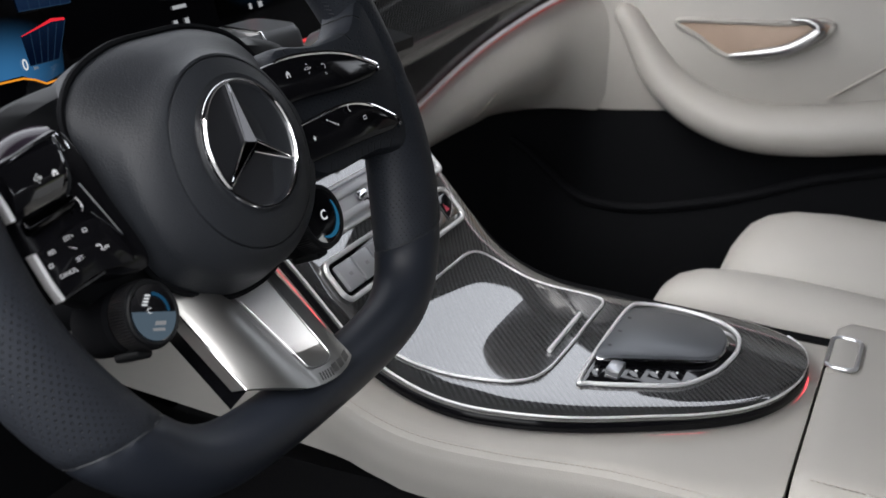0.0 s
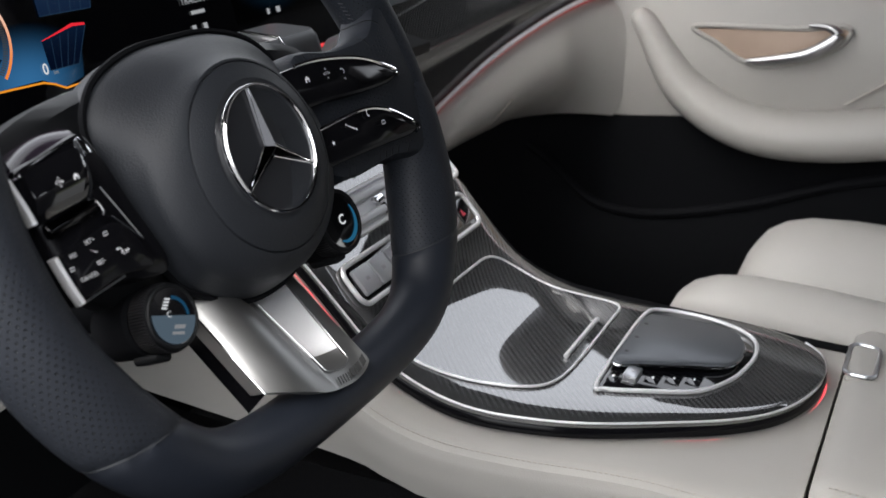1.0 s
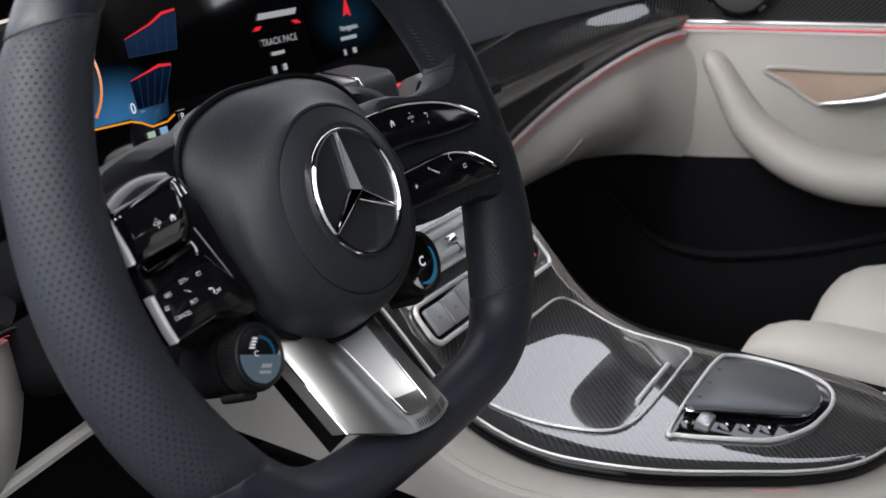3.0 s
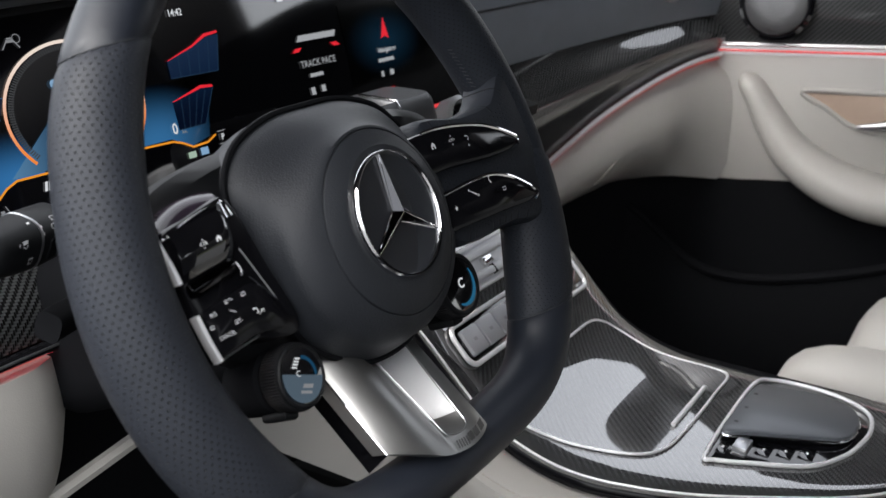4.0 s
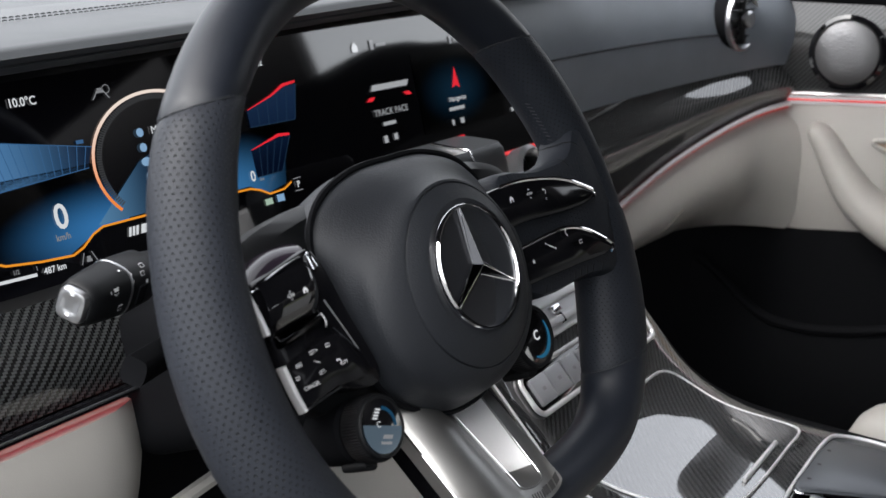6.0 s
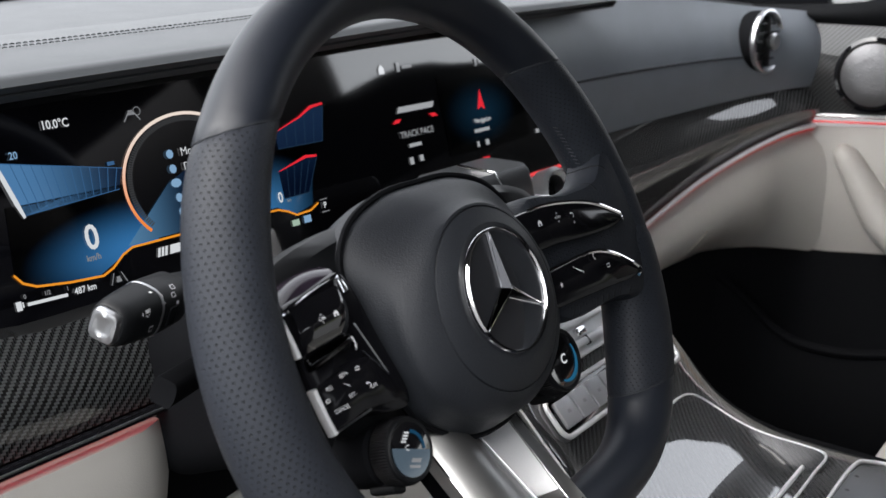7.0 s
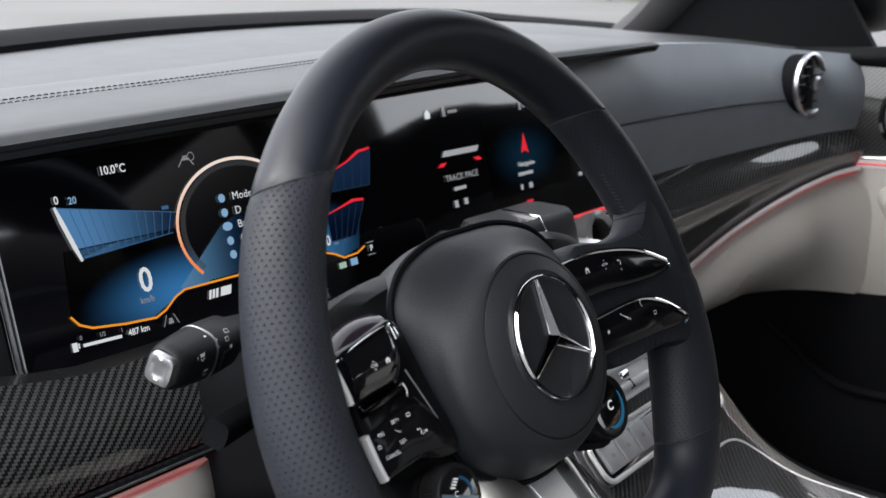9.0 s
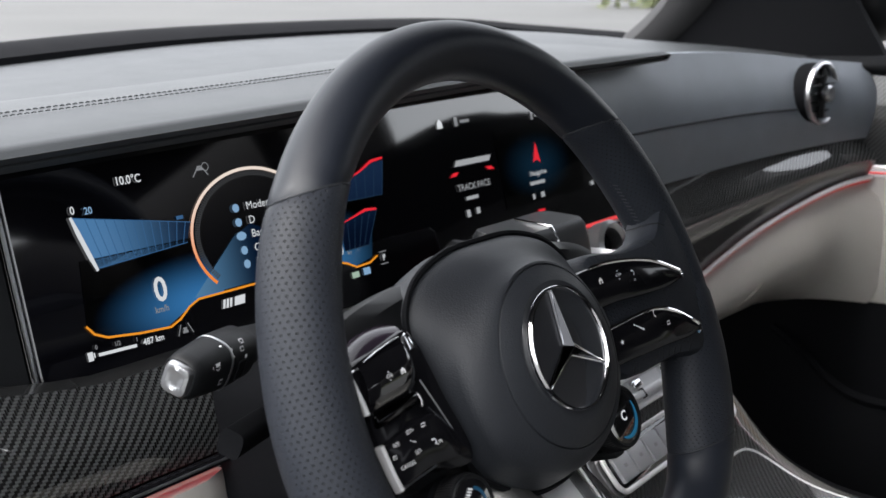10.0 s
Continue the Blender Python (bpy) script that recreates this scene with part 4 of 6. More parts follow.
part("lid_grip", tube([on_deck(x, -0.0535, 0.0042) for x in np.linspace(0.343, 0.426, 10)], 0.0022, 8), FRAME_SATIN, lid, "satin chrome grip bar")

# touchpad unit
pad_unit = thing("touchpad_unit", "grey touchpad with chrome frame and button row set in the console", "touchpad")
FRAME = catmull([(0.316, -0.091), (0.39, -0.0875), (0.466, -0.088), (0.485, -0.098), (0.494, -0.130), (0.491, -0.168), (0.477, -0.190), (0.45, -0.197), (0.418, -0.194), (0.388, -0.186), (0.353, -0.166), (0.328, -0.127), (0.314, -0.100)], 6, True)
part("frame", tube([on_deck(x, y, 0.002) for x, y in FRAME], 0.0020, 8, closed=True), FRAME_SATIN, pad_unit, "chrome frame")
part("well", slab(FRAME, -0.008, 0.0008, 0.0005, at=lambda u, v, w: on_deck(u, v, w)), PIANO, pad_unit, "gloss black base")
PADO = catmull([(0.353, -0.093), (0.40, -0.0915), (0.449, -0.0935), (0.458, -0.103), (0.468, -0.140), (0.468, -0.170), (0.455, -0.184), (0.430, -0.188), (0.403, -0.180), (0.382, -0.150), (0.362, -0.115)], 6, True)


def pad_at(u, v, w):
    x, y, z = on_deck(u, v, 0)
    return (x, y, z + w + 0.0010 * math.sin((v + 0.19) * 30))


part("pad", slab(PADO, 0.005, 0.0098, 0.0024, at=pad_at), TOUCHPAD, pad_unit, "smooth grey touch surface")
part("pad_lip", tube([pad_at(u, v, 0.0055) for u, v in PADO], 0.0013, 8, closed=True), CHROME, pad_unit, "chrome lip")
part("pad_stem", slab(inset(PADO, 0.006), 0.0, 0.0055, 0.001, at=pad_at), PIANO, pad_unit)
for i, (yy, w) in enumerate(((-0.0985, 0.010), (-0.1125, 0.014), (-0.1285, 0.014), (-0.1445, 0.014), (-0.1600, 0.014))):
    cx = 0.3275 + 0.0115 + 0.0105 * i * 0.8
    mat = SATIN if i == 1 else PIANO
    part("button", box(cx - 0.010, yy - w / 2 + 0.0008, 0.0, cx + 0.010, yy + w / 2 - 0.0008, 0.0014 if i != 1 else 0.0065, 0.0008, at=lambda u, v, w: on_deck(u, v, w)), mat, pad_unit, "chrome rocker" if i == 1 else "")
    part("symbol", plate([rect(cx - 0.002, yy - 0.0010, cx + 0.002, yy + 0.0010)], lambda u, v, w: on_deck(u, v, w), 0.0018 if i != 1 else 0.0070), WHITEPRINT, pad_unit)
for i in range(3):
    part("touch_mark", plate([[(0.372 + 0.030 * i + 0.002 * math.cos(radians(a)), -0.099 + 0.002 * math.sin(radians(a))) for a in range(0, 360, 45)]], pad_at, 0.0101), GREYPRINT, pad_unit)

# switch panel above the lid and the climate controls, on the rising front of the console
def stack(u, v, w):
    """u across, v along the rising front from the lid upwards, w out of it."""
    y = 0.085 + v * 0.72
    z = CZ(y)
    return (u, y - w * 0.70, z + w * 0.71)


# grey base colour stands in for the bright reflection on the left keys
SWITCH_SHEEN = material("key_pale_reflection", (0.34, 0.35, 0.37), 0.35, metal=0.2, vary=0.05)
GREYKEY = material("grey_print", (0.25, 0.25, 0.26), 0.5, vary=0)
switches = thing("switch_panel", "chrome-framed strip of black switches above the console lid", "switch panel")
SWO = round_rect(0.248, 0.012, 0.478, 0.048, 0.010, 5)
part("base", slab(SWO, -0.002, 0.002, 0.001, at=stack), PIANO, switches)
part("frame", tube([stack(u, v, 0.003) for u, v in SWO], 0.0024, 8, closed=True), FRAME_SATIN, switches, "satin chrome frame")
for i in range(8):
    x = 0.258 + 0.027 * i
    part("switch", box(x, 0.018, 0.002, x + 0.0245, 0.042, 0.0055, 0.0012, at=stack), SWITCH_SHEEN if i < 5 else PIANO, switches, "black key with a pale reflection in its colour" if i < 5 else "")
part("hazard_symbol", plate([[(0.4500, 0.026), (0.4580, 0.026), (0.4540, 0.034)]], stack, 0.0059), REDBUTTON, switches, "red hazard triangle")
for i in range(7):
    x = 0.258 + 0.027 * i
    part("symbol", plate([rect(x + 0.010, 0.0285, x + 0.015, 0.0315)], stack, 0.0059), GREYKEY, switches)
climate = thing("climate_panel", "silver climate control panel with rows of keys", "climate control")
part("base", box(0.240, 0.066, -0.002, 0.495, 0.100, 0.003, 0.001, at=stack), PALESILVER, climate, "satin silver panel")
part("frame", tube([stack(u, v, 0.003) for u, v in round_rect(0.238, 0.064, 0.497, 0.102, 0.006, 4)], 0.0026, 8, closed=True), FRAME_SATIN, climate, "satin chrome frame")
for v0, v1, mat in ((0.069, 0.0765, PALESILVER), (0.0885, 0.0965, PALESILVER)):
    part("key_bar", box(0.246, v0, 0.003, 0.490, v1, 0.008, 0.002, at=stack), mat, climate, "long satin chrome key bar")
for x in (0.300, 0.355, 0.410, 0.455):
    part("key_joint", box(x - 0.0008, 0.068, 0.003, x + 0.0008, 0.0775, 0.0084, 0.0003, at=stack), DEEP, climate)
    part("rocker", box(x - 0.008, 0.0790, 0.003, x + 0.008, 0.0868, 0.0075, 0.0012, at=stack), CHROME, climate, "chrome rocker")
centre_vents = thing("centre_vents", "row of chrome centre air vents above the climate panel", "air vent")
part("housing", box(0.232, 0.115, -0.012, 0.50, 0.150, -0.003, 0.002, at=stack), DEEP, centre_vents)
for v in (0.118, 0.130, 0.142):
    part("slat", box(0.235, v, -0.003, 0.498, v + 0.006, 0.006, 0.0012, at=stack), SATIN, centre_vents, "satin chrome slat")
for x in (0.285, 0.365, 0.445):
    part("divider", box(x - 0.003, 0.116, -0.004, x + 0.003, 0.150, 0.007, 0.001, at=stack), CHROME, centre_vents)
part("upper_band", box(0.215, 0.158, -0.004, 0.520, 0.195, 0.004, 0.003, at=stack), BEIGE, centre_vents, "beige leather band")
part("light_strip", box(0.215, 0.190, 0.004, 0.520, 0.196, 0.006, 0.0008, at=stack), REDGLOW, centre_vents, "glowing red ambient strip")

# armrest box
armrest = thing("armrest_box", "beige leather armrest box behind the console", "armrest")
part("body", slab(round_rect(0.262, -0.72, 0.540, -0.2715, 0.012, 5), 0.20, 0.262, 0.004), BEIGE, armrest)


def arm_lid(u, v):
    x0, x1 = 0.254, 0.556
    x = x0 + (x1 - x0) * u
    e = abs(2 * u - 1)
    drop = 0.004 * e ** 3 + (0.012 * max(0, (e - 0.9) / 0.1) ** 2)
    y = -0.2728 - 0.45 * v
    front = 0.008 * max(0, 1 - v / 0.03) ** 2
    return (x, y, 0.345 - drop - front)


part("lid", sheet(arm_lid, 30, 40, (0, 0, -0.078)), BEIGE, armrest, "padded beige lid")
part("latch", tube([(x, y, 0.3475) for x, y in round_rect(0.434, -0.2975, 0.496, -0.2725, 0.008, 4)], 0.0020, 8, closed=True), SATIN, armrest, "satin chrome latch frame")
part("latch_plate", box(0.435, -0.2965, 0.340, 0.495, -0.2735, 0.3475, 0.002), BEIGE, armrest)
bm = bmesh.new()
for i in range(90):
    x = 0.262
    ya, yb = -0.285 - 0.40 * i / 90, -0.285 - 0.40 * (i + 0.6) / 90
    tube([(x, ya, 0.3415), (x, yb, 0.3415)], 0.0006, 5, bm=bm)
tagged(part("stitching", bm, THREAD, armrest), kind="stuff")

# ---------- passenger door ----------
door = thing("passenger_door", "beige leather door panel with armrest, carbon insert and black pocket", "car door")
DX = 1.05
RED_Z = lambda y: 0.5625 + 0.075 * (0.15 - y) * 0.9 if y > -0.14 else 0.582
JOIN = 0.150


def door_sheet(name, y0, y1, lo, hi, bulge, mat, label, nu=30, nv=14, x=DX):
    def fn(u, v):
        y = y0 + (y1 - y0) * u
        a, b = lo(y), hi(y)
        return (x - bulge * math.sin(math.pi * v), y, a + (b - a) * v)
    return part(name, sheet(fn, nu, nv, (0.03, 0, 0)), mat, door, label)


door_sheet("carbon_insert", JOIN + 0.10, -0.9, lambda y: RED_Z(y) + 0.010, lambda y: 0.700, 0.010, CARBON_DOOR, "glossy carbon-fibre insert")
BLACK_Z = smooth_table([(-0.9, 0.40), (-0.3, 0.40), (0.0, 0.389), (0.10, 0.378), (0.150, 0.374), (0.187, 0.368), (0.30, 0.345)])
door_sheet("front_cover", 0.60, JOIN + 0.025, lambda y: 0.30, lambda y: 0.62, -0.002, DEEP, "black inner side of the footwell", 6, 4, DX + 0.012)
door_sheet("upper_beige", JOIN + 0.03, -0.9, BLACK_Z, lambda y: RED_Z(y) - 0.006, 0.012, BEIGE, "beige leather panel")
door_sheet("lower_black", 0.60, -0.9, lambda y: 0.05, BLACK_Z, -0.004, DEEP, "black lower panel")
BELT = smooth_table([(-0.9, 0.91), (-0.28, 0.886), (-0.13, 0.842), (-0.04, 0.800), (0.05, 0.748), (0.12, 0.727), (0.26, 0.718)])
door_sheet("shoulder", 0.26, -0.9, lambda y: 0.697, BELT, 0.012, SHOULDER, "black leather shoulder")
part("chrome_line", tube([(DX - 0.004, y, RED_Z(y) + 0.0085) for y in np.linspace(JOIN + 0.004, -0.9, 40)], 0.0028, 8), FRAME_SATIN, door, "satin chrome line")
part("light_strip", tube([(DX - 0.003, y, RED_Z(y)) for y in np.linspace(JOIN + 0.004, -0.9, 40)], 0.0020, 6), REDMID, door, "glowing red ambient strip")
ARM = catmull([(0.115, 0.532), (0.092, 0.510), (0.062, 0.468), (0.028, 0.430), (-0.030, 0.398), (-0.10, 0.385), (-0.18, 0.392), (-0.28, 0.412), (-0.45, 0.43), (-0.9, 0.44)], 8)
AR = smooth_table([(0.0, 0.014), (0.08, 0.019), (0.2, 0.026), (0.33, 0.030), (0.5, 0.032), (1.0, 0.036)])
rings = []
cum = [0.0]
for p, q in zip(ARM, ARM[1:]):
    cum.append(cum[-1] + math.hypot(q[0] - p[0], q[1] - p[1]))
for i, (y, z) in enumerate(ARM):
    a, b = ARM[max(i - 1, 0)], ARM[min(i + 1, len(ARM) - 1)]
    t = Vector((0, b[0] - a[0], b[1] - a[1])).normalized()
    nrm = Vector((0, -t.z, t.y))
    taper = (0.12, 0.52, 0.70, 0.82, 0.90, 0.95)[i] if i < 6 else 1
    r = AR(min(1, cum[i] / 0.55)) * taper
    proud = (0.028 + 0.035 * min(1, cum[i] / 0.25)) * taper
    rings.append([Vector((DX - 0.006, y, z)) + nrm * r * math.cos(radians(k)) + Vector((-1, 0, 0)) * proud * (abs(math.sin(radians(k))) ** 0.6) * (1 if math.sin(radians(k)) >= 0 else -0.1) for k in range(0, 360, 15)])
bm = loft(rings)
bmesh.ops.recalc_face_normals(bm, faces=bm.faces)
part("armrest", bm, BEIGE, door, "padded beige armrest")
CUP = catmull([(0.028, 0.519), (-0.05, 0.5255), (-0.12, 0.530), (-0.165, 0.538), (-0.178, 0.530), (-0.160, 0.507), (-0.114, 0.484), (-0.075, 0.474), (-0.040, 0.480), (-0.005, 0.500)], 6, True)


def door_at(u, v, w):
    """u along the door towards the rear, v up, w into the cabin."""
    return (DX - 0.012 - w, u, v)


part("pull_cup", slab(inset(CUP, 0.002), -0.02, 0.0016, 0.001, at=door_at), material("tan_recess", (0.40, 0.30, 0.235), 0.6), door, "tan recessed pull cup")
part("pull_rim", tube([door_at(u, v, 0.0015) for u, v in CUP], 0.0035, 8, closed=True), BEIGE, door)
handle_path = catmull([(-0.050, 0.479), (-0.085, 0.486), (-0.125, 0.497), (-0.150, 0.512), (-0.163, 0.527), (-0.150, 0.536), (-0.125, 0.536)], 8)
part("door_handle", tube([door_at(u, v, 0.006 + 0.006 * math.sin(math.pi * i / (len(handle_path) - 1))) for i, (u, v) in enumerate(handle_path)], lambda s: 0.0035 + 0.0055 * math.sin(math.pi * min(1, s * 1.1)) ** 1.0 if s < 0.95 else 0.003, 10), material("handle_satin", (0.34, 0.34, 0.345), 0.32, metal=1.0, vary=0.04), door, "satin chrome door handle")
LIP = catmull([(0.262, 0.318), (0.235, 0.303), (0.2, 0.278), (0.165, 0.252), (0.12, 0.238), (0.043, 0.243), (-0.08, 0.279), (-0.226, 0.338), (-0.4, 0.37), (-0.9, 0.38)], 6)
part("pocket_lip", tube([(DX - 0.03, y, z) for y, z in LIP], 0.007, 8), DEEP, door, "black rounded pocket lip")


def pocket(u, v):
    k = u * (len(LIP) - 1)
    i = min(int(k), len(LIP) - 2)
    y = LIP[i][0] * (1 - k + i) + LIP[i + 1][0] * (k - i)
    z = LIP[i][1] * (1 - k + i) + LIP[i + 1][1] * (k - i)
    return (DX - 0.030 - 0.01 * math.sin(math.pi * v), y, z - (z - 0.06) * v)


part("pocket_wall", sheet(pocket, 40, 8, (0.01, 0, 0)), DEEP, door, "black pocket wall")
part("crease", tube([(DX - 0.0125, -0.185, 0.435), (DX - 0.013, -0.25, 0.485), (DX - 0.0115, -0.34, 0.55)], 0.002, 6), THREAD, door)
SPK = Vector((DX - 0.011, 0.078, 0.634))


def spk_at(u, v, w):
    return SPK + Vector((-w, -u, v))


speaker = thing("door_speaker", "round brushed-metal loudspeaker grille in the door insert", "loudspeaker")
part("ring", turned([(0.050, 0.0), (0.051, 0.004), (0.046, 0.006), (0.043, 0.002)], 48, spk_at), PIANO, speaker, "gloss black ring")
GRILLE = material("perforated_metal", (0.20, 0.20, 0.205), 0.42, metal=0.9, grain=0.8, grain_size=0.002, voronoi=True)
part("grille", turned([(0.043, 0.0), (0.042, 0.006), (0.034, 0.010), (0.02, 0.012), (0.001, 0.0125)], 48, spk_at), GRILLE, speaker, "brushed metal grille")

# ---------- passenger seat ----------
seat = thing("passenger_seat", "cream leather passenger seat cushion with side bolster", "car seat")


def cushion(x0, x1, y0, y1, z0, z1, e=0.35, dome=0.012, slope=0.0):
    cx, cy, hx, hy = (x0 + x1) / 2, (y0 + y1) / 2, (x1 - x0) / 2, (y1 - y0) / 2
    rings = []
    for k in range(15):
        t = -math.pi / 2 + math.pi * k / 14
        c, s = abs(math.cos(t)) ** e, math.copysign(abs(math.sin(t)) ** 0.6, math.sin(t))
        ring = []
        for j in range(48):
            a = 2 * math.pi * j / 48
            ca, sa = math.cos(a), math.sin(a)
            px, py = math.copysign(abs(ca) ** 0.45, ca) * hx * c, math.copysign(abs(sa) ** 0.45, sa) * hy * c
            ring.append((cx + px, cy + py, (z0 + z1) / 2 + s * (z1 - z0) / 2 + (dome * (1 - (px / hx) ** 2) * max(0, s)) + slope * (cy + py - y1)))
        rings.append(ring)
    bm = loft(rings)
    bmesh.ops.recalc_face_normals(bm, faces=bm.faces)
    return bm


part("cushion", cushion(0.675, 0.965, -0.62, -0.112, 0.12, 0.298, dome=0.040, slope=0.0), CREAM, seat, "padded cream leather cushion")
part("bolster", cushion(0.595, 0.705, -0.66, -0.066, 0.14, 0.318, slope=0.045), CREAM, seat, "cream side bolster")
part("bolster", cushion(0.930, 1.010, -0.66, -0.16, 0.12, 0.245, slope=0.0), CREAM, seat, "cream side bolster")
part("base", box(0.59, -0.66, FLOOR_Z, 0.99, -0.20, 0.24, 0.01), DEEP, seat, "black seat base")

# ---------- steering wheel ----------
# local frame: x across the wheel, y up its plane, z towards the driver
WT, WTURN = radians(24), radians(1)
wx, wu, wnn = Vector((1, 0, 0)), Vector((0, math.sin(WT), math.cos(WT))), Vector((0, -math.cos(WT), math.sin(WT)))
wx2, wn2 = wx * math.cos(WTURN) + wnn * math.sin(WTURN), wnn * math.cos(WTURN) - wx * math.sin(WTURN)
WHEEL = Matrix.Translation((0, 0, 0.62)) @ Matrix((wx2, wu, wn2)).transposed().to_4x4()
wheel = thing("steering_wheel", "flat-bottomed black leather sports steering wheel with silver spoke", "steering wheel", WHEEL)

RIM_N = -0.021


def rim_centre(a):
    """Centre line of the rim at an angle in degrees: a circle with a flattened foot."""
    c, s = math.cos(radians(a)), math.sin(radians(a))
    r = 0.1665
    if s < 0:
        flat = 0.1385 / max(-s, 1e-3)
        r = -math.log(math.exp(-r * 90) + math.exp(-flat * 90)) / 90
    r -= 0.004 * math.exp(-((((a + 360) % 360) - 334) / 24) ** 2)
    return Vector((r * c, r * s + 0.0125 * max(0, s), RIM_N))


def rim_size(a):
    """Half widths of the rim in its plane and in depth."""
    a = (a + 360) % 360
    grip = sum(math.exp(-((a - m) / 16) ** 2) for m in (212, 328))
    thumb = sum(math.exp(-((a - m) / 10) ** 2) for m in (28, 152))
    right = math.exp(-((a - 340) / 22) ** 2) + 0.8 * math.exp(-((a - 185) / 28) ** 2)
    return 0.0160 + 0.0030 * grip + 0.0015 * thumb + 0.0058 * right, 0.0195 + 0.0010 * grip + 0.0020 * right


def rim_whole():
    rings, n = [], 180
    for i in range(n + 1):
        a = 360 * i / n
        p, q, o = rim_centre(a), rim_centre(a + 0.5), rim_centre(a - 0.5)
        t = (q - o).normalized()
        out = t.cross(Vector((0, 0, 1))).normalized()
        ra, rb = rim_size(a)
        rings.append([p + out * ra * math.cos(2 * math.pi * k / 28) * (1 + 0.06 * math.cos(4 * math.pi * k / 28)) + Vector((0, 0, 1)) * rb * math.sin(2 * math.pi * k / 28) for k in range(28)])
    bm = loft(rings, cap=False)
    bmesh.ops.recalc_face_normals(bm, faces=bm.faces)
    return bm


def rim_piece(cuts):
    """The part of the rim on one side of each plane (point, normal); the leather is drawn in at every joint."""
    bm = rim_whole()
    for co, no, tuck in cuts:
        geo = bm.verts[:] + bm.edges[:] + bm.faces[:]
        res = bmesh.ops.bisect_plane(bm, geom=geo, plane_co=co, plane_no=no, clear_outer=True)
        edge = [g for g in res["geom_cut"] if isinstance(g, bmesh.types.BMVert)]
        if tuck:
            for side in (-1, 1):
                loop = [v for v in edge if v.co.x * side > 0]
                if loop:
                    mid = sum((v.co for v in loop), Vector()) / len(loop)
                    for v in loop:
                        v.co = mid + (v.co - mid) * 0.955
    return bm


def seam_loop(side, level):
    bm = rim_whole()
    res = bmesh.ops.bisect_plane(bm, geom=bm.verts[:] + bm.edges[:] + bm.faces[:], plane_co=(0, level, 0), plane_no=(0, 1, 0))
    pts = [v.co.copy() for v in res["geom_cut"] if isinstance(v, bmesh.types.BMVert) and v.co.x * side > 0]
    bm.free()
    mid = sum(pts, Vector()) / len(pts)
    pts.sort(key=lambda p: math.atan2(p.z - mid.z, p.x - mid.x))
    return [mid + (p - mid) * 0.968 for p in pts if True]


TOP_L, TOP_R, FOOT = 0.1135, 0.1195, -0.0955
UP = (0, 1, 0)
tilt = Vector((TOP_L - TOP_R, 0.28, 0)).normalized()
part("rim_top", rim_piece([((0, (TOP_L + TOP_R) / 2, 0), -tilt, True)]), LEATHER, wheel, "smooth black leather")
part("grip", rim_piece([((0, (TOP_L + TOP_R) / 2, 0), tilt, True), ((0, FOOT, 0), (0, -1, 0), True), ((0, 0, 0), (1, 0, 0), False)]), PERF, wheel, "perforated black leather")
part("grip", rim_piece([((0, (TOP_L + TOP_R) / 2, 0), tilt, True), ((0, FOOT, 0), (0, -1, 0), True), ((0, 0, 0), (-1, 0, 0), False)]), PERF, wheel, "perforated black leather")
part("rim_foot", rim_piece([((0, FOOT, 0), UP, True)]), LEATHER, wheel, "smooth black leather foot")
for side, level in ((-1, TOP_L), (1, TOP_R), (-1, FOOT), (1, FOOT)):
    part("seam", tube(seam_loop(side, level), 0.0006, 5, closed=True), DARKTHREAD, wheel)
for a0, a1 in ((-32, 30), (150, 212)):
    bm = bmesh.new()
    for i in range(60):
        a = a0 + (a1 - a0) * (i + 0.5) / 60
        p = rim_centre(a)
        t = (rim_centre(a + 0.5) - rim_centre(a - 0.5)).normalized()
        out = t.cross(Vector((0, 0, 1))).normalized()
        ra, rb = rim_size(a)
        f = radians(176)
        q = p + out * (ra * 1.062) * math.cos(f) + Vector((0, 0, 1)) * rb * math.sin(f)
        g = Vector((0, 0, 0.0014))
        tube([q - g + t * 0.0007, q + g - t * 0.0007], 0.0004, 5, bm=bm)
    tagged(part("stitching", bm, DARKTHREAD, wheel), kind="stuff")

# hub cover
HUB_HALF = [(0.029, 0.0702), (0.0555, 0.0624), (0.0705, 0.0505), (0.0770, 0.0360), (0.0752, 0.0170), (0.0722, -0.0100), (0.0664, -0.0317), (0.0558, -0.0508), (0.027, -0.0690)]
HUB = catmull([(0.0, 0.0712)] + HUB_HALF + [(0.0, -0.0735)] + [(-x, y) for x, y in HUB_HALF[::-1]], 6, True)


def hub_ring(k, oval, n, ax=0.0688, ay=0.0608, cy=-0.0055):
    """The cover's outline, turning into an oval and then a circle towards the driver."""
    out = []
    for x, y in HUB:
        a = math.atan2((y - cy) / ay, x / ax)
        out.append((k * x * (1 - oval) + ax * math.cos(a) * oval, k * y * (1 - oval) + (ay * math.sin(a) + cy) * oval, n))
    return out


def disc_ring(r, n, cy=-0.003):
    return hub_ring(1, 1, n, r, r, cy)


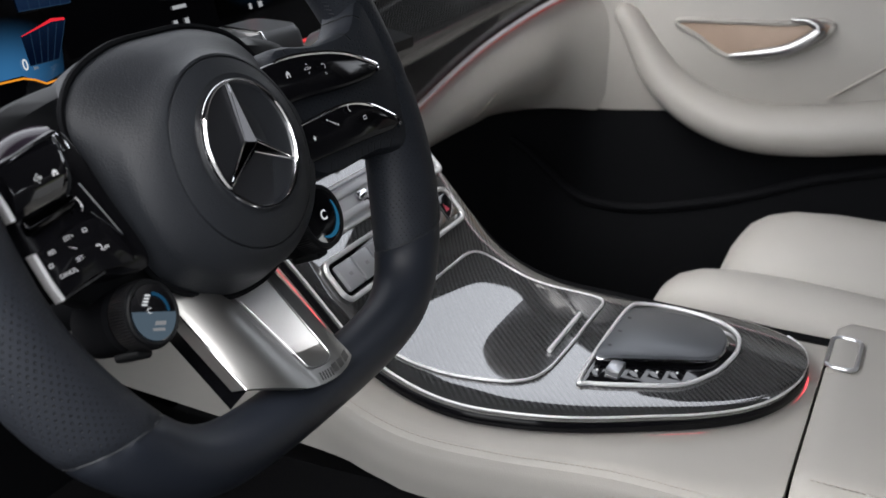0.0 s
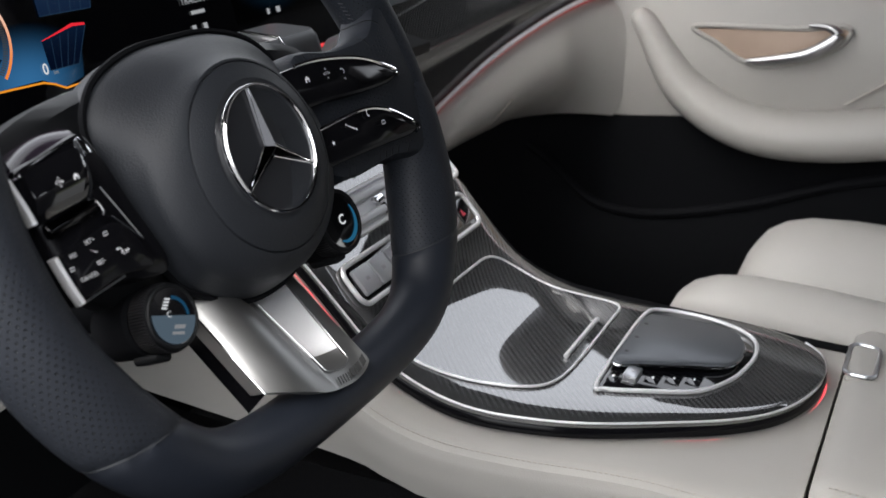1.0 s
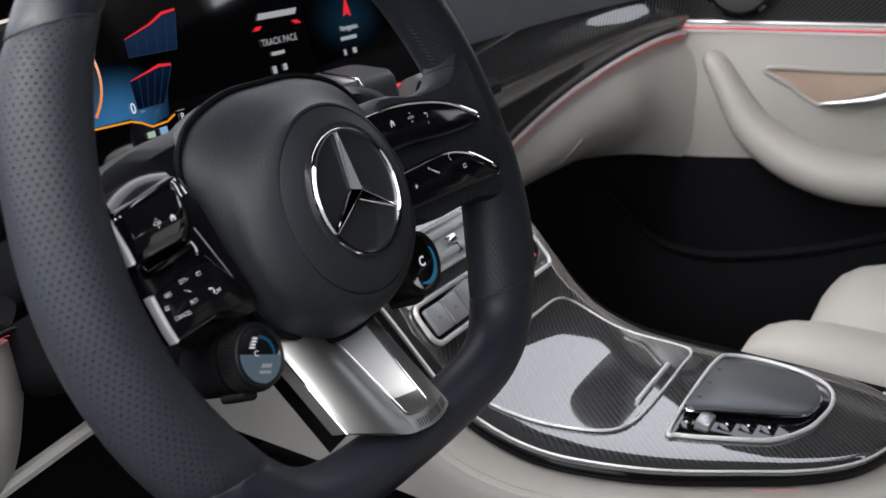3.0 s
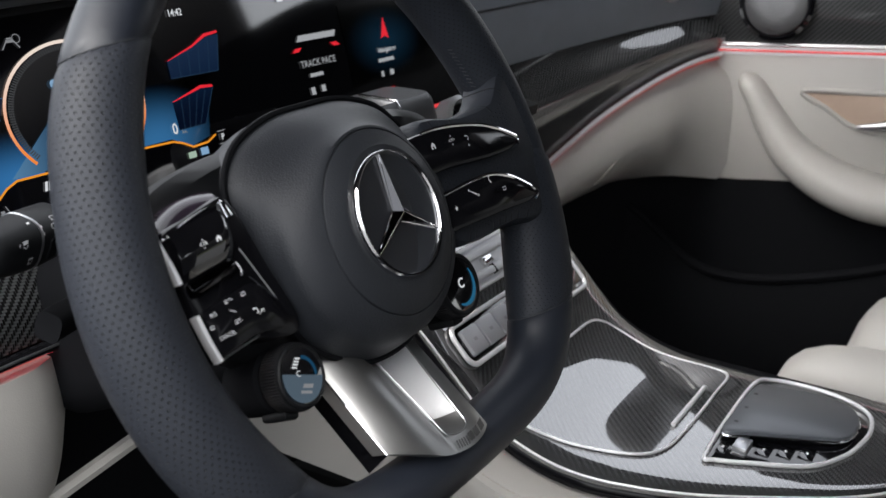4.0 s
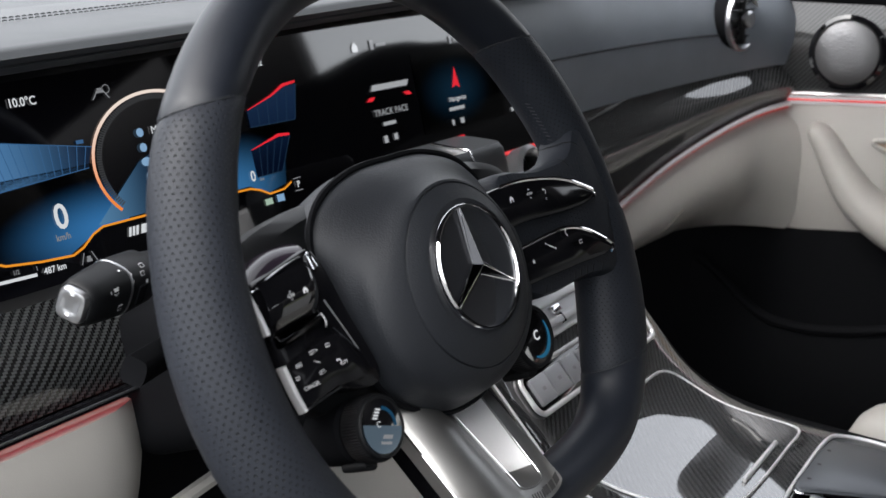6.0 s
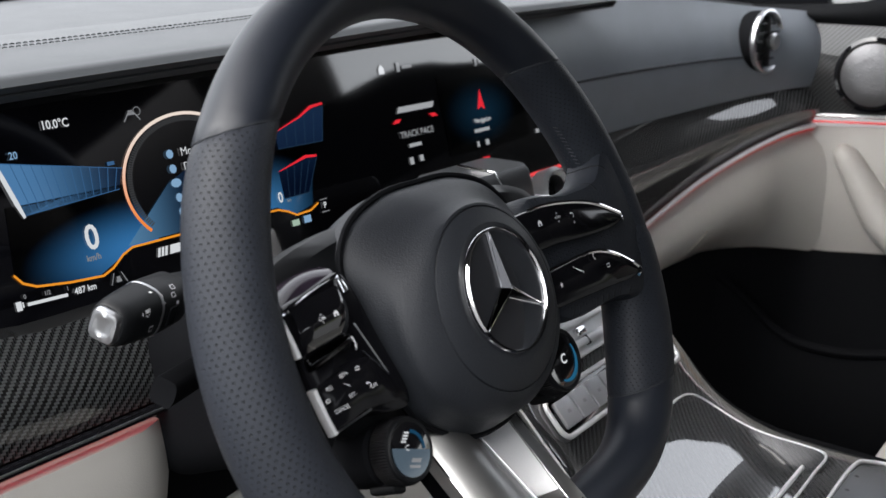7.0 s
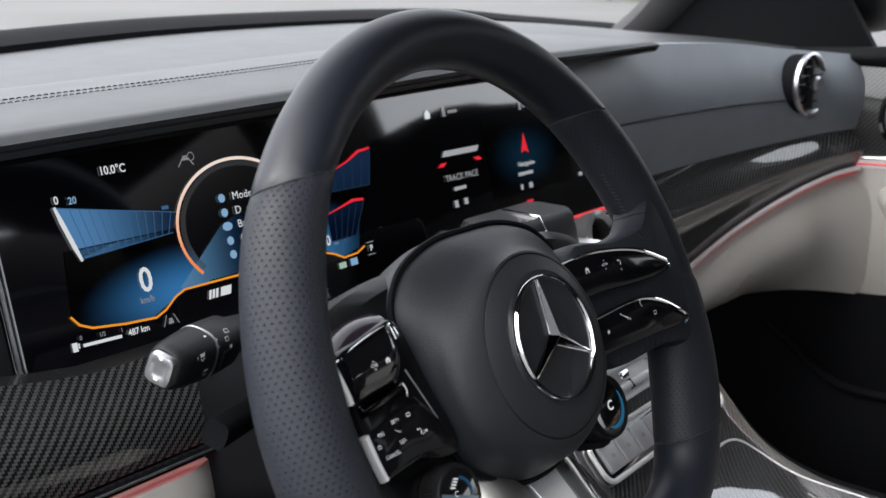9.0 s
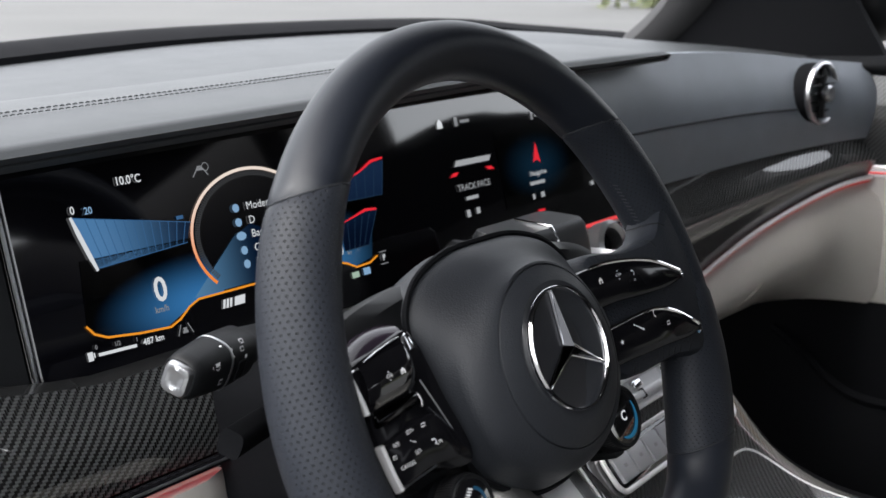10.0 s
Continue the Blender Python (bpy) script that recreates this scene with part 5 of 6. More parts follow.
rings = [hub_ring(0.97, 0, -0.062), hub_ring(1.0, 0, -0.054), hub_ring(1.0, 0, -0.041), hub_ring(0.998, 0.08, -0.0365), hub_ring(0.992, 0.24, -0.0320), hub_ring(0.984, 0.47, -0.0272), hub_ring(0.975, 0.72, -0.0225), hub_ring(0.97, 0.93, -0.0183), hub_ring(1, 1, -0.0148, 0.0658, 0.0590, -0.0054), hub_ring(1, 1, -0.0118, 0.0620, 0.0570, -0.0048), hub_ring(1, 1, -0.0092, 0.0580, 0.0549, -0.0042),
         disc_ring(0.0533, -0.0072), disc_ring(0.0519, -0.0066), disc_ring(0.0515, -0.0076), disc_ring(0.0512, -0.0076), disc_ring(0.0508, -0.0062), disc_ring(0.0495, -0.0054), disc_ring(0.0450, -0.0032, -0.002), disc_ring(0.0405, -0.0016, -0.001), disc_ring(0.0380, -0.0010, 0.0), disc_ring(0.0360, -0.0018, 0.0)]
bm = loft(rings)
bmesh.ops.recalc_face_normals(bm, faces=bm.faces)
part("airbag_cover", bm, HUBSKIN, wheel, "grained black airbag cover")
# emblem, a plain three-armed shape in a ring
emblem = part("emblem_ring", turned([(0.0325, -0.0035), (0.0328, 0.0000), (0.0335, 0.0010), (0.0343, 0.0010), (0.0352, -0.0004), (0.0354, -0.0035)], 72), CHROME, wheel, "polished chrome ring")
emblem.matrix_basis = pose(0.0005, 0, 0.0008, 0, 1, 0)
disc = part("emblem_disc", turned([(0.0325, -0.0040), (0.0325, -0.0026), (0.001, -0.0022)], 56), material("emblem_black", (0.012, 0.013, 0.016), 0.35, grain=0.3, grain_size=0.0005), wheel, "dark disc")
disc.matrix_basis = pose(0.0005, 0, 0.0008, 0, 1, 0)
bm = bmesh.new()
for m in (90, 210, 330):
    tip = bm.verts.new((0.0326 * math.cos(radians(m)), 0.0326 * math.sin(radians(m)), -0.0005))
    top = bm.verts.new((0, 0, 0.0024))
    for sgn in (1, -1):
        v = radians(m + 60 * sgn)
        notch = bm.verts.new((0.0045 * math.cos(v), 0.0045 * math.sin(v), -0.0020))
        foot = bm.verts.new((0.0326 * math.cos(radians(m + 1.2 * sgn)), 0.0326 * math.sin(radians(m + 1.2 * sgn)), -0.0024))
        bm.faces.new((top, tip, foot, notch) if sgn < 0 else (top, notch, foot, tip))
bmesh.ops.recalc_face_normals(bm, faces=bm.faces)
# facets darkened for their dark reflections; bright lines below paint the edge highlights
star = part("emblem_star", bm, EMBLEM, wheel, "polished chrome three-armed star")
bm = bmesh.new()
for m in (90, 210, 330):
    tip = Vector((0.0326 * math.cos(radians(m)), 0.0326 * math.sin(radians(m)), -0.0004))
    tube([(0, 0, 0.0025), tip], 0.00018, 5, bm=bm)
    for sgn in (1, -1):
        v = radians(m + 60 * sgn)
        tube([(0.0045 * math.cos(v), 0.0045 * math.sin(v), -0.0016), tip + Vector((0, 0, -0.0008))], 0.00038, 5, bm=bm)
part("star_edge_highlight", bm, CHROME, star, "edge highlights drawn as thin bright lines")
star.matrix_basis = pose(0.0005, 0, 0.0008, 0, 1, 0)
part("airbag_mark", plate(band([(-0.003, 0.0440), (0.003, 0.0446), (0.0032, 0.0431), (-0.002, 0.0426)], 0.0006), lambda u, v, w: (u, v, w), -0.0050), PLASTIC, wheel)

part("hub_gap", tube([(x * 1.004, y * 1.004, -0.0385) for x, y in HUB], 0.0020, 6, closed=True), DEEP, wheel, "dark joint round the cover")

# housing behind the hub
BACK = catmull([(0, 0.060), (0.06, 0.061), (0.11, 0.052), (0.128, 0.035), (0.125, 0.0), (0.11, -0.03), (0.07, -0.055), (0, -0.065), (-0.07, -0.055), (-0.11, -0.03), (-0.125, 0.0), (-0.128, 0.035), (-0.11, 0.052), (-0.06, 0.061)], 5, True)
rings = [[(x * k, y * k, n) for x, y in BACK] for k, n in ((0.55, -0.125), (0.75, -0.100), (0.95, -0.072), (1.0, -0.060), (0.99, -0.050), (0.90, -0.043), (0.66, -0.041))]
bm = loft(rings)
bmesh.ops.recalc_face_normals(bm, faces=bm.faces)
part("back_housing", bm, PLASTIC, wheel, "black housing behind the hub")

UPPER = catmull([(0.034, 0.0325), (0.060, 0.0360), (0.085, 0.0335), (0.108, 0.0275), (0.126, 0.0180), (0.1325, 0.0125), (0.124, 0.0085), (0.100, 0.0085), (0.070, 0.0110), (0.038, 0.0130)], 5, True)
LOWER = catmull([(0.040, -0.0050), (0.070, -0.0010), (0.095, -0.0008), (0.112, -0.0060), (0.126, -0.0155), (0.1345, -0.0235), (0.124, -0.0262), (0.100, -0.0252), (0.070, -0.0245), (0.040, -0.0225)], 5, True)
ARMS = [(0.060, 0.039), (0.10, 0.0385), (0.130, 0.041), (0.150, 0.058), (0.167, 0.050), (0.170, 0.0), (0.166, -0.030), (0.158, -0.046), (0.140, -0.042), (0.118, -0.036), (0.060, -0.030)]


def dish(x):
    """The spokes rise from the hub towards the rim."""
    return -0.024 + 0.014 * min(1, max(0, (abs(x) - 0.05) / 0.08))


def right_at(u, v, w):
    return (u, v, w + dish(u) + 0.0025 - 0.014 * min(1, max(0, (-0.035 - v) / 0.05)))


part("spoke_arm", slab(catmull(ARMS, 4, True), -0.022, 0.004, 0.006, at=right_at), PERF, wheel, "perforated leather spoke")
for nm, shape in (("upper_pad", UPPER), ("lower_pad", LOWER)):
    pad = part(nm, slab(shape, -0.010, 0.0125, 0.0022, at=right_at), TOUCHBLACK, wheel, "gloss black touch-control pad")
    edge = [p for p in shape[:29] if p[0] > 0.050]
    part("pad_trim", tube([right_at(u, v, 0.0118) for u, v in edge], 0.0012, 6), CHROME, pad, "chrome edge")
part("spoke_arm", slab(catmull([(-0.128, 0.044), (-0.150, 0.060), (-0.168, 0.04), (-0.168, -0.04), (-0.150, -0.060), (-0.130, -0.036)], 4, True), -0.046, -0.030, 0.005), PERF, wheel, "perforated leather spoke")

# left control block: gloss black plate with a hood, two raised pads, a roller and satin end strips
BLOCK = catmull([(-0.1345, 0.0300), (-0.118, 0.0350), (-0.1000, 0.0385), (-0.0910, 0.0385), (-0.0850, 0.0270), (-0.0790, 0.0010), (-0.0735, -0.018), (-0.0715, -0.0300), (-0.0760, -0.0360), (-0.0900, -0.0345), (-0.1022, -0.0305), (-0.1290, -0.0315), (-0.1318, -0.0190), (-0.1335, 0.0), (-0.1350, 0.014)], 5, True)
rings = []
for d, n in ((0.0, -0.060), (0.0, -0.040), (0.0, -0.0262), (0.0008, -0.0246), (0.002, -0.0241)):
    rings.append([(x, y, n) for x, y in (inset(BLOCK, d) if d else BLOCK)])
bm = loft(rings)
bmesh.ops.recalc_face_normals(bm, faces=bm.faces)
block = part("control_block", bm, TOUCHBLACK, wheel, "gloss black control block")


def hood(u, v):
    """Arched gloss cover that runs back from the block's upper edge."""
    x = -0.1365 + 0.0420 * u
    front = 0.0292 + 0.0095 * u - 0.0012 * (2 * u - 1) ** 2
    return (x + 0.010 * v, front + 0.0150 * v - 0.007 * v * v + 0.003 * math.sin(math.pi * v) * math.sin(math.pi * u), -0.0245 - 0.030 * v + 0.004 * math.sin(math.pi * v))


# gloss black cover; the purplish reflection is mixed into its base colour
HOODGLOSS = material("gloss_plastic_purple_reflection", (0.020, 0.015, 0.022), 0.12, spec=0.2, vary=0.2, vary_size=0.01)
part("hood", sheet(hood, 16, 10, (0, -0.003, -0.002)), HOODGLOSS, block, "gloss upper cover with a purple reflection in its colour")
LPL = catmull([(-0.1295, -0.0090), (-0.116, -0.0055), (-0.1030, -0.0035), (-0.0925, -0.0055), (-0.0865, -0.017), (-0.0835, -0.0290), (-0.093, -0.0290), (-0.106, -0.0275), (-0.1270, -0.0295), (-0.1290, -0.020)], 5, True)


def left_at(u, v, w):
    return (u, v, w - 0.0240)


def swell(v):
    """The upper key bows out like a roller."""
    return 0.0055 * max(0.0, 1 - ((v - 0.0195) / 0.014) ** 2)


def upper_key(u, v):
    y = 0.0068 + 0.0240 * v
    return (-0.1330 + 0.0335 * u + 0.002 * v, y + 0.003 * u, -0.0236 + swell(y) - 0.0016 * (2 * u - 1) ** 6)


part("upper_pad", sheet(upper_key, 20, 14, (0, 0, -0.004)), PIANO, block, "gloss black bowed key")
part("lower_pad", slab(LPL, 0.0, 0.0032, 0.0012, at=left_at), TOUCHBLACK, block, "gloss black raised pad")
rings = [[(-0.1310 + 0.0300 * k + 0.0, 0.0030 + 0.0038 * math.cos(radians(a)) * (0.75 if k in (0, 1) else 1) + 0.004 * k, -0.0236 + 0.0036 * math.sin(radians(a)) * (0.75 if k in (0, 1) else 1)) for a in range(0, 360, 20)] for k in (0, 0.06, 0.5, 0.94, 1)]
bm = loft(rings)
bmesh.ops.recalc_face_normals(bm, faces=bm.faces)
part("roller", bm, EMBLEM, block, "dark chrome thumb roller")
part("roller_edge", tube(catmull([(-0.1010, 0.0080, -0.0210), (-0.1000, 0.0040, -0.0205), (-0.1005, 0.0010, -0.0215)], 6), 0.0006, 6), CHROME, block)
part("edge_glint", tube([(-0.0945, -0.0010, -0.0236), (-0.0885, -0.0085, -0.0236), (-0.0822, -0.0169, -0.0236)], 0.0005, 6), CHROME, block)
part("edge_glint", tube([(-0.0935, 0.0130, -0.0240), (-0.0900, 0.0040, -0.0238), (-0.0822, -0.0160, -0.0238)], 0.00035, 6), SATIN, block)
part("top_trim", tube([(p[0], p[1] - 0.0004, p[2] + 0.0006) for p in (hood(u, 0.0) for u in np.linspace(0, 1.0, 14))] + [(-0.0925, 0.0345, -0.0250)], 0.0007, 6), CHROME, block, "thin chrome edge")
part("corner_facet", slab([(-0.0962, 0.0362), (-0.0925, 0.0350), (-0.0905, 0.0290), (-0.0950, 0.0285)], -0.002, 0.0012, 0.0004, at=left_at), CHROME, block, "bright corner facet")
part("foot_trim", tube([(-0.1275, -0.0312, -0.0238), (-0.1150, -0.0298, -0.0236), (-0.1010, -0.0285, -0.0236)], 0.00045, 6), SATIN, block)
for pts in ([(-0.1400, 0.0290), (-0.1385, 0.0225), (-0.1370, 0.0150), (-0.1362, 0.0080)], [(-0.1340, -0.0080), (-0.1330, -0.0150), (-0.1318, -0.0230), (-0.1300, -0.0310)]):
    path = catmull([(x, y, -0.0225) for x, y in pts], 5)
    part("end_strip", tube(path, 0.0019, 8, flat=1.5), FRAME_SATIN, block, "satin chrome end strip")


def pad_print(side, x, y):
    if side < 0:
        lift = swell(y) + 0.0008 if y > 0.005 else 0.0036
        return lambda u, v, w: (-x + u, y + v, -0.0240 + lift + w)
    return lambda u, v, w: (x + u, y + v, dish(x) + 0.0166 + w)


def symbols(side, items):
    for kind, x, y, s in items:
        at = pad_print(side, x, y)
        if kind == "star":
            polys = [[(s * (1 if k % 2 == 0 else 0.42) * math.sin(radians(36 * k)), s * (1 if k % 2 == 0 else 0.42) * math.cos(radians(36 * k))) for k in range(10)]]
        elif kind == "home":
            polys = [[(-s, -s), (-0.35 * s, -s), (-0.35 * s, -0.2 * s), (0.35 * s, -0.2 * s), (0.35 * s, -s), (s, -s), (s, 0.2 * s), (0, s), (-s, 0.2 * s)]]
        elif kind == "arrows":
            polys = [[(s * (d[0] * 1.0 - d[1] * 0.35), s * (d[1] * 1.0 + d[0] * 0.35)), (s * (d[0] * 1.0 + d[1] * 0.35), s * (d[1] * 1.0 - d[0] * 0.35)), (s * d[0] * 1.5, s * d[1] * 1.5)] for d in ((1, 0), (0, 1), (-1, 0), (0, -1))]
        elif kind == "back":
            polys = band([(s * math.cos(radians(a)), s * math.sin(radians(a))) for a in range(-80, 121, 25)], s * 0.35) + [[(-s * 0.4, s * 0.4), (-s * 0.4, s * 1.5), (-s * 1.3, s)]]
        elif kind == "slider":
            polys = band([(-s * 2.2, s * 1.3), (s * 2.2, -s * 1.3)], [s * 0.3, s * 0.9]) + [rect(-s * 3.4, s * 1.3, -s * 2.6, s * 2.2), rect(s * 2.6, -s * 2.2, s * 3.6, -s * 1.2)]
        elif kind == "phone":
            polys = band([(s * math.cos(radians(a)), s * math.sin(radians(a))) for a in range(110, 261, 25)], [s * 0.7, s * 0.4, s * 0.35, s * 0.35, s * 0.35, s * 0.4, s * 0.7])
        else:
            polys = band([(-s, -s * 0.6), (s, -s * 0.6), (s, s * 0.6), (-s, s * 0.6), (-s, -s * 0.6)], s * 0.35)
        part("symbol", plate(polys, at), WHITEPRINT, wheel)


symbols(1, (("home", 0.0580, 0.0268, 0.0020), ("arrows", 0.0737, 0.0263, 0.0022), ("back", 0.0862, 0.0245, 0.0014), ("frame", 0.0862, 0.0200, 0.0007),
            ("star", 0.0593, -0.0120, 0.0019), ("slider", 0.0767, -0.0075, 0.0014), ("phone", 0.0940, -0.0035, 0.0020), ("frame", 0.1030, -0.0122, 0.0016)))
words("OK", 0.0028, pad_print(1, 0.0737, 0.0263), WHITEPRINT, "symbol", wheel)
symbols(-1, (("home", 0.1085, 0.0213, 0.0015), ("arrows", 0.1180, 0.0212, 0.0016), ("frame", 0.1284, -0.0154, 0.0011), ("frame", 0.1043, -0.0071, 0.0012), ("back", 0.1005, -0.0169, 0.0013), ("slider", 0.1140, -0.0122, 0.0005)))
for t, x, y in (("OK", 0.1180, 0.0212), ("RES", 0.1252, -0.0103), ("CANCEL", 0.1215, -0.0215), ("SET+", 0.1140, -0.0073), ("SET-", 0.1125, -0.0178), ("LIM", 0.0972, -0.0182)):
    words(t, 0.0027, pad_print(-1, x, y), WHITEPRINT, "symbol", wheel)

# silver lower spoke
SPOKE_FOOT = smooth_table([(0.0, -0.1105), (0.20, -0.1185), (0.42, -0.1272), (0.68, -0.1316), (0.85, -0.1312), (0.95, -0.1280), (1.0, -0.1230)])


def slot_span(v):
    return 0.47 + 0.10 * v, 0.86 - 0.045 * v


def spoke_face(u, v, raw=False):
    """Brushed face from under the hub to the rim's foot: a barrel on one side, a framed slot on the other; u across, v downwards."""
    top = -0.0530 - 0.0190 * u
    x = (-0.0530 - 0.0075 * v) * (1 - u) + (0.0350 - 0.0205 * v) * u
    y = top + (SPOKE_FOOT(u) - top) * v
    n = -0.0500 + 0.0495 * v
    w = 0.40 + 0.12 * v
    if u < w:
        n += 0.0095 * math.sin(math.pi * min(1.0, u / w)) ** 0.8 * (1 - 0.45 * v ** 3) - 0.011 * (1 - u / w) * v
    n -= 0.006 * max(0.0, (u - 0.95) / 0.05) ** 2
    a, c = slot_span(v)
    if not raw and a < u < c and v < 0.87:
        ramp = min(1.0, (0.87 - v) / 0.15)
        n -= 0.0165 * ((c - u) / (c - a)) ** 0.9 * ramp
    return (x, y, n)


def spoke_grid(u, v):
    """Columns drawn to the slot's edges, so that they stay crisp."""
    a, c = slot_span(v)
    if u < 0.5:
        return spoke_face(a * u / 0.5, v)
    if u < 0.52:
        return spoke_face(a + 0.002 * (u - 0.5) / 0.02 + 0.0005, v)
    if u < 0.82:
        return spoke_face(a + 0.0025 + (c - a - 0.003) * (u - 0.52) / 0.30, v)
    return spoke_face(c + (1 - c) * (u - 0.82) / 0.18, v)


lower_spoke = part("lower_spoke", sheet(spoke_grid, 50, 48, (0, 0, -0.010)), SPOKE, wheel, "brushed silver lower spoke")


def on_spoke(u, v, w):
    p = spoke_face(u, v, True)
    return (p[0], p[1], p[2] + w)


def slot_lip(k):
    """Outline of the slot, down one side and up the other."""
    if k < 0.42:
        v = 0.02 + 0.82 * k / 0.42
        return on_spoke(slot_span(v)[0], v, 0.0003)
    if k < 0.58:
        f = (k - 0.42) / 0.16
        a, c = slot_span(0.86)
        return on_spoke(a + (c - a) * f, 0.84 + 0.035 * math.sin(math.pi * min(1, f * 1.0)) ** 0.5, 0.0003)
    v = 0.84 - 0.82 * (k - 0.58) / 0.42
    return on_spoke(slot_span(v)[1], v, 0.0003)


part("slot_lip", tube([slot_lip(k / 60) for k in range(61)], 0.00022, 6), SATIN, lower_spoke, "bright polished lip of the slot")


def slot_floor_sheen(u, v):
    k = -0.02 + 0.76 * v
    a, c = slot_span(k)
    return tuple(Vector(spoke_face(a + 0.085 - 0.02 * v + (c - a - 0.095 + 0.02 * v) * u, k)) + Vector((0, 0, 0.0005)))


# lighter overlay that paints the slot floor's bright reflection
part("slot_floor_sheen", sheet(slot_floor_sheen, 10, 20, (0, 0, -0.002)), FRAME_SATIN, lower_spoke, "slot floor's bright reflection as a pale sheet")
# dark strip over the floor paints the shade along the deep side
part("slot", sheet(lambda u, v: tuple(Vector(spoke_face(slot_span(0.04 + 0.70 * v)[0] + 0.008 + (0.075 - 0.02 * v) * u, 0.04 + 0.70 * v)) + Vector((0, 0, 0.0006))), 4, 20, (0, 0, -0.002)), DEEP, lower_spoke, "shade in the slot's deep side as a dark strip")
part("spoke_side", sheet(lambda u, v: tuple(Vector(spoke_face(0.0, u)) + Vector((0.0005 + 0.004 * v, -0.0012 - 0.010 * v, -0.0008 - 0.020 * v))), 16, 6, (0.004, 0.004, 0)), TOUCHBLACK, lower_spoke, "gloss black spoke side")
part("side_edge", tube([Vector(spoke_face(0.0, v)) + Vector((0, -0.0004, 0)) for v in np.linspace(0.0, 1.0, 20)], 0.0005, 6), CHROME, lower_spoke, "thin bright edge")
for i in range(5):
    part("badge_bar", plate([rect(0.565 + 0.030 * i, 0.975, 0.582 + 0.030 * i, 0.915, 0.022)], lambda u, v, w: on_spoke(u, v, 0.0010)), GREYPRINT, lower_spoke)
for i in range(3):
    part("badge_bar", plate([rect(0.725 + 0.072 * i, 0.965, 0.780 + 0.072 * i, 0.905, 0.015)], lambda u, v, w: on_spoke(u, v, 0.0010)), GREYPRINT, lower_spoke)

# rotary controls under the hub
KNURL = material("knurled_black", (0.005, 0.005, 0.006), 0.5, spec=0.3)
for side, cx, cy, cn, face in ((-1, -0.0825, -0.0565, -0.0260, "mode"), (1, 0.0690, -0.0575, -0.0290, "c")):
    kn = thing("rotary_control", "black knurled rotary knob with a small round display under the hub", "rotary knob", group="rotary controls on the wheel")
    kn.matrix_basis = WHEEL @ pose(cx, cy, cn, 0, 0, -22 if side < 0 else 0) @ Matrix.Scale(0.84 if side < 0 else 1.0, 4)
    part("body", turned([(0.0150, -0.052), (0.0195, -0.048), (0.0205, -0.030), (0.0200, -0.020), (0.0175, -0.0185), (0.0175, -0.014)], 40), DEEP, kn, "matt black body")
    bm = bmesh.new()
    ringsk = []
    for h, r in ((-0.0145, 0.0196), (-0.0135, 0.0204), (-0.0035, 0.0204), (-0.0015, 0.0196)):
        ringsk.append([((r + (0.0003 if k % 2 else -0.0003)) * math.cos(2 * math.pi * k / 144), (r + (0.0003 if k % 2 else -0.0003)) * math.sin(2 * math.pi * k / 144), h) for k in range(144)])
    loft(ringsk, bm=bm)
    bmesh.ops.recalc_face_normals(bm, faces=bm.faces)
    part("knurled_ring", bm, KNURL, kn, "knurled grip ring")
    part("bezel", turned([(0.0196, -0.0018), (0.0192, 0.0004), (0.0180, 0.0012), (0.0166, 0.0004), (0.0166, -0.002)], 48), PLASTIC, kn)
    part("display_glass", turned([(0.0167, -0.003), (0.0167, 0.0003), (0.012, 0.0006), (0.001, 0.0007)], 40), PIANO, kn, "gloss black display")
    fl = lambda u, v, w: (u, v, 0.0010 + w)
    if face == "c":
        words("C", 0.0085, fl, LITWHITE, "letter", kn, bold=0.0002)
        arc = [(0.0130 * math.cos(radians(a)), 0.0130 * math.sin(radians(a))) for a in range(-120, 31, 10)]
        part("glow_arc", plate(band(arc, [0.0010 + 0.0022 * math.sin(math.pi * i / 15) for i in range(len(arc))]), fl), lit("knob_blue", (0.05, 0.35, 0.65), 0.28), kn, "glowing blue arc")
    else:
        # the glowing pale half stands in for sky reflected in the glass
        half = [(0.0160 * math.cos(radians(a)), 0.0160 * math.sin(radians(a))) for a in range(178, 363, 8)]
        part("reflection_field", plate([half], fl), lit("knob_sky_reflection", (0.36, 0.52, 0.68), 0.19), kn, "pale blue half, a sky reflection drawn as glow")
        arc = [(0.0110 * math.cos(radians(a)), 0.0110 * math.sin(radians(a))) for a in range(5, 100, 8)]
        part("glow_arc", plate(band(arc, 0.0022), fl), lit("knob_dark_blue", (0.02, 0.12, 0.24), 0.4), kn)
        words("C", 0.0050, lambda u, v, w: (u - 0.0035, v + 0.0010, 0.0013), LITWHITE, "letter", kn)
        for i in range(4):
            part("symbol_bar", plate([rect(-0.0085 + 0.0009 * i, 0.004 + 0.0018 * i, -0.0045 + 0.0009 * i, 0.0051 + 0.0018 * i)], lambda u, v, w: (u, v, 0.0013)), LITWHITE, kn)
        part("badge_bar", plate([rect(-0.001, -0.0072, 0.0070, -0.0048, 0.0012)], lambda u, v, w: (u, v, 0.0013)), LITDIM, kn)
        part("badge_bar", plate([rect(-0.0025, -0.0105, 0.0065, -0.0088)], lambda u, v, w: (u, v, 0.0013)), LITDIM, kn)
    part("tab", box(-0.006, -0.0245, -0.030, 0.006, -0.018, -0.010, 0.002), PLASTIC, kn)

# steering column with stalks
column = thing("steering_column", "black plastic steering column shroud behind the wheel", "steering column", WHEEL)
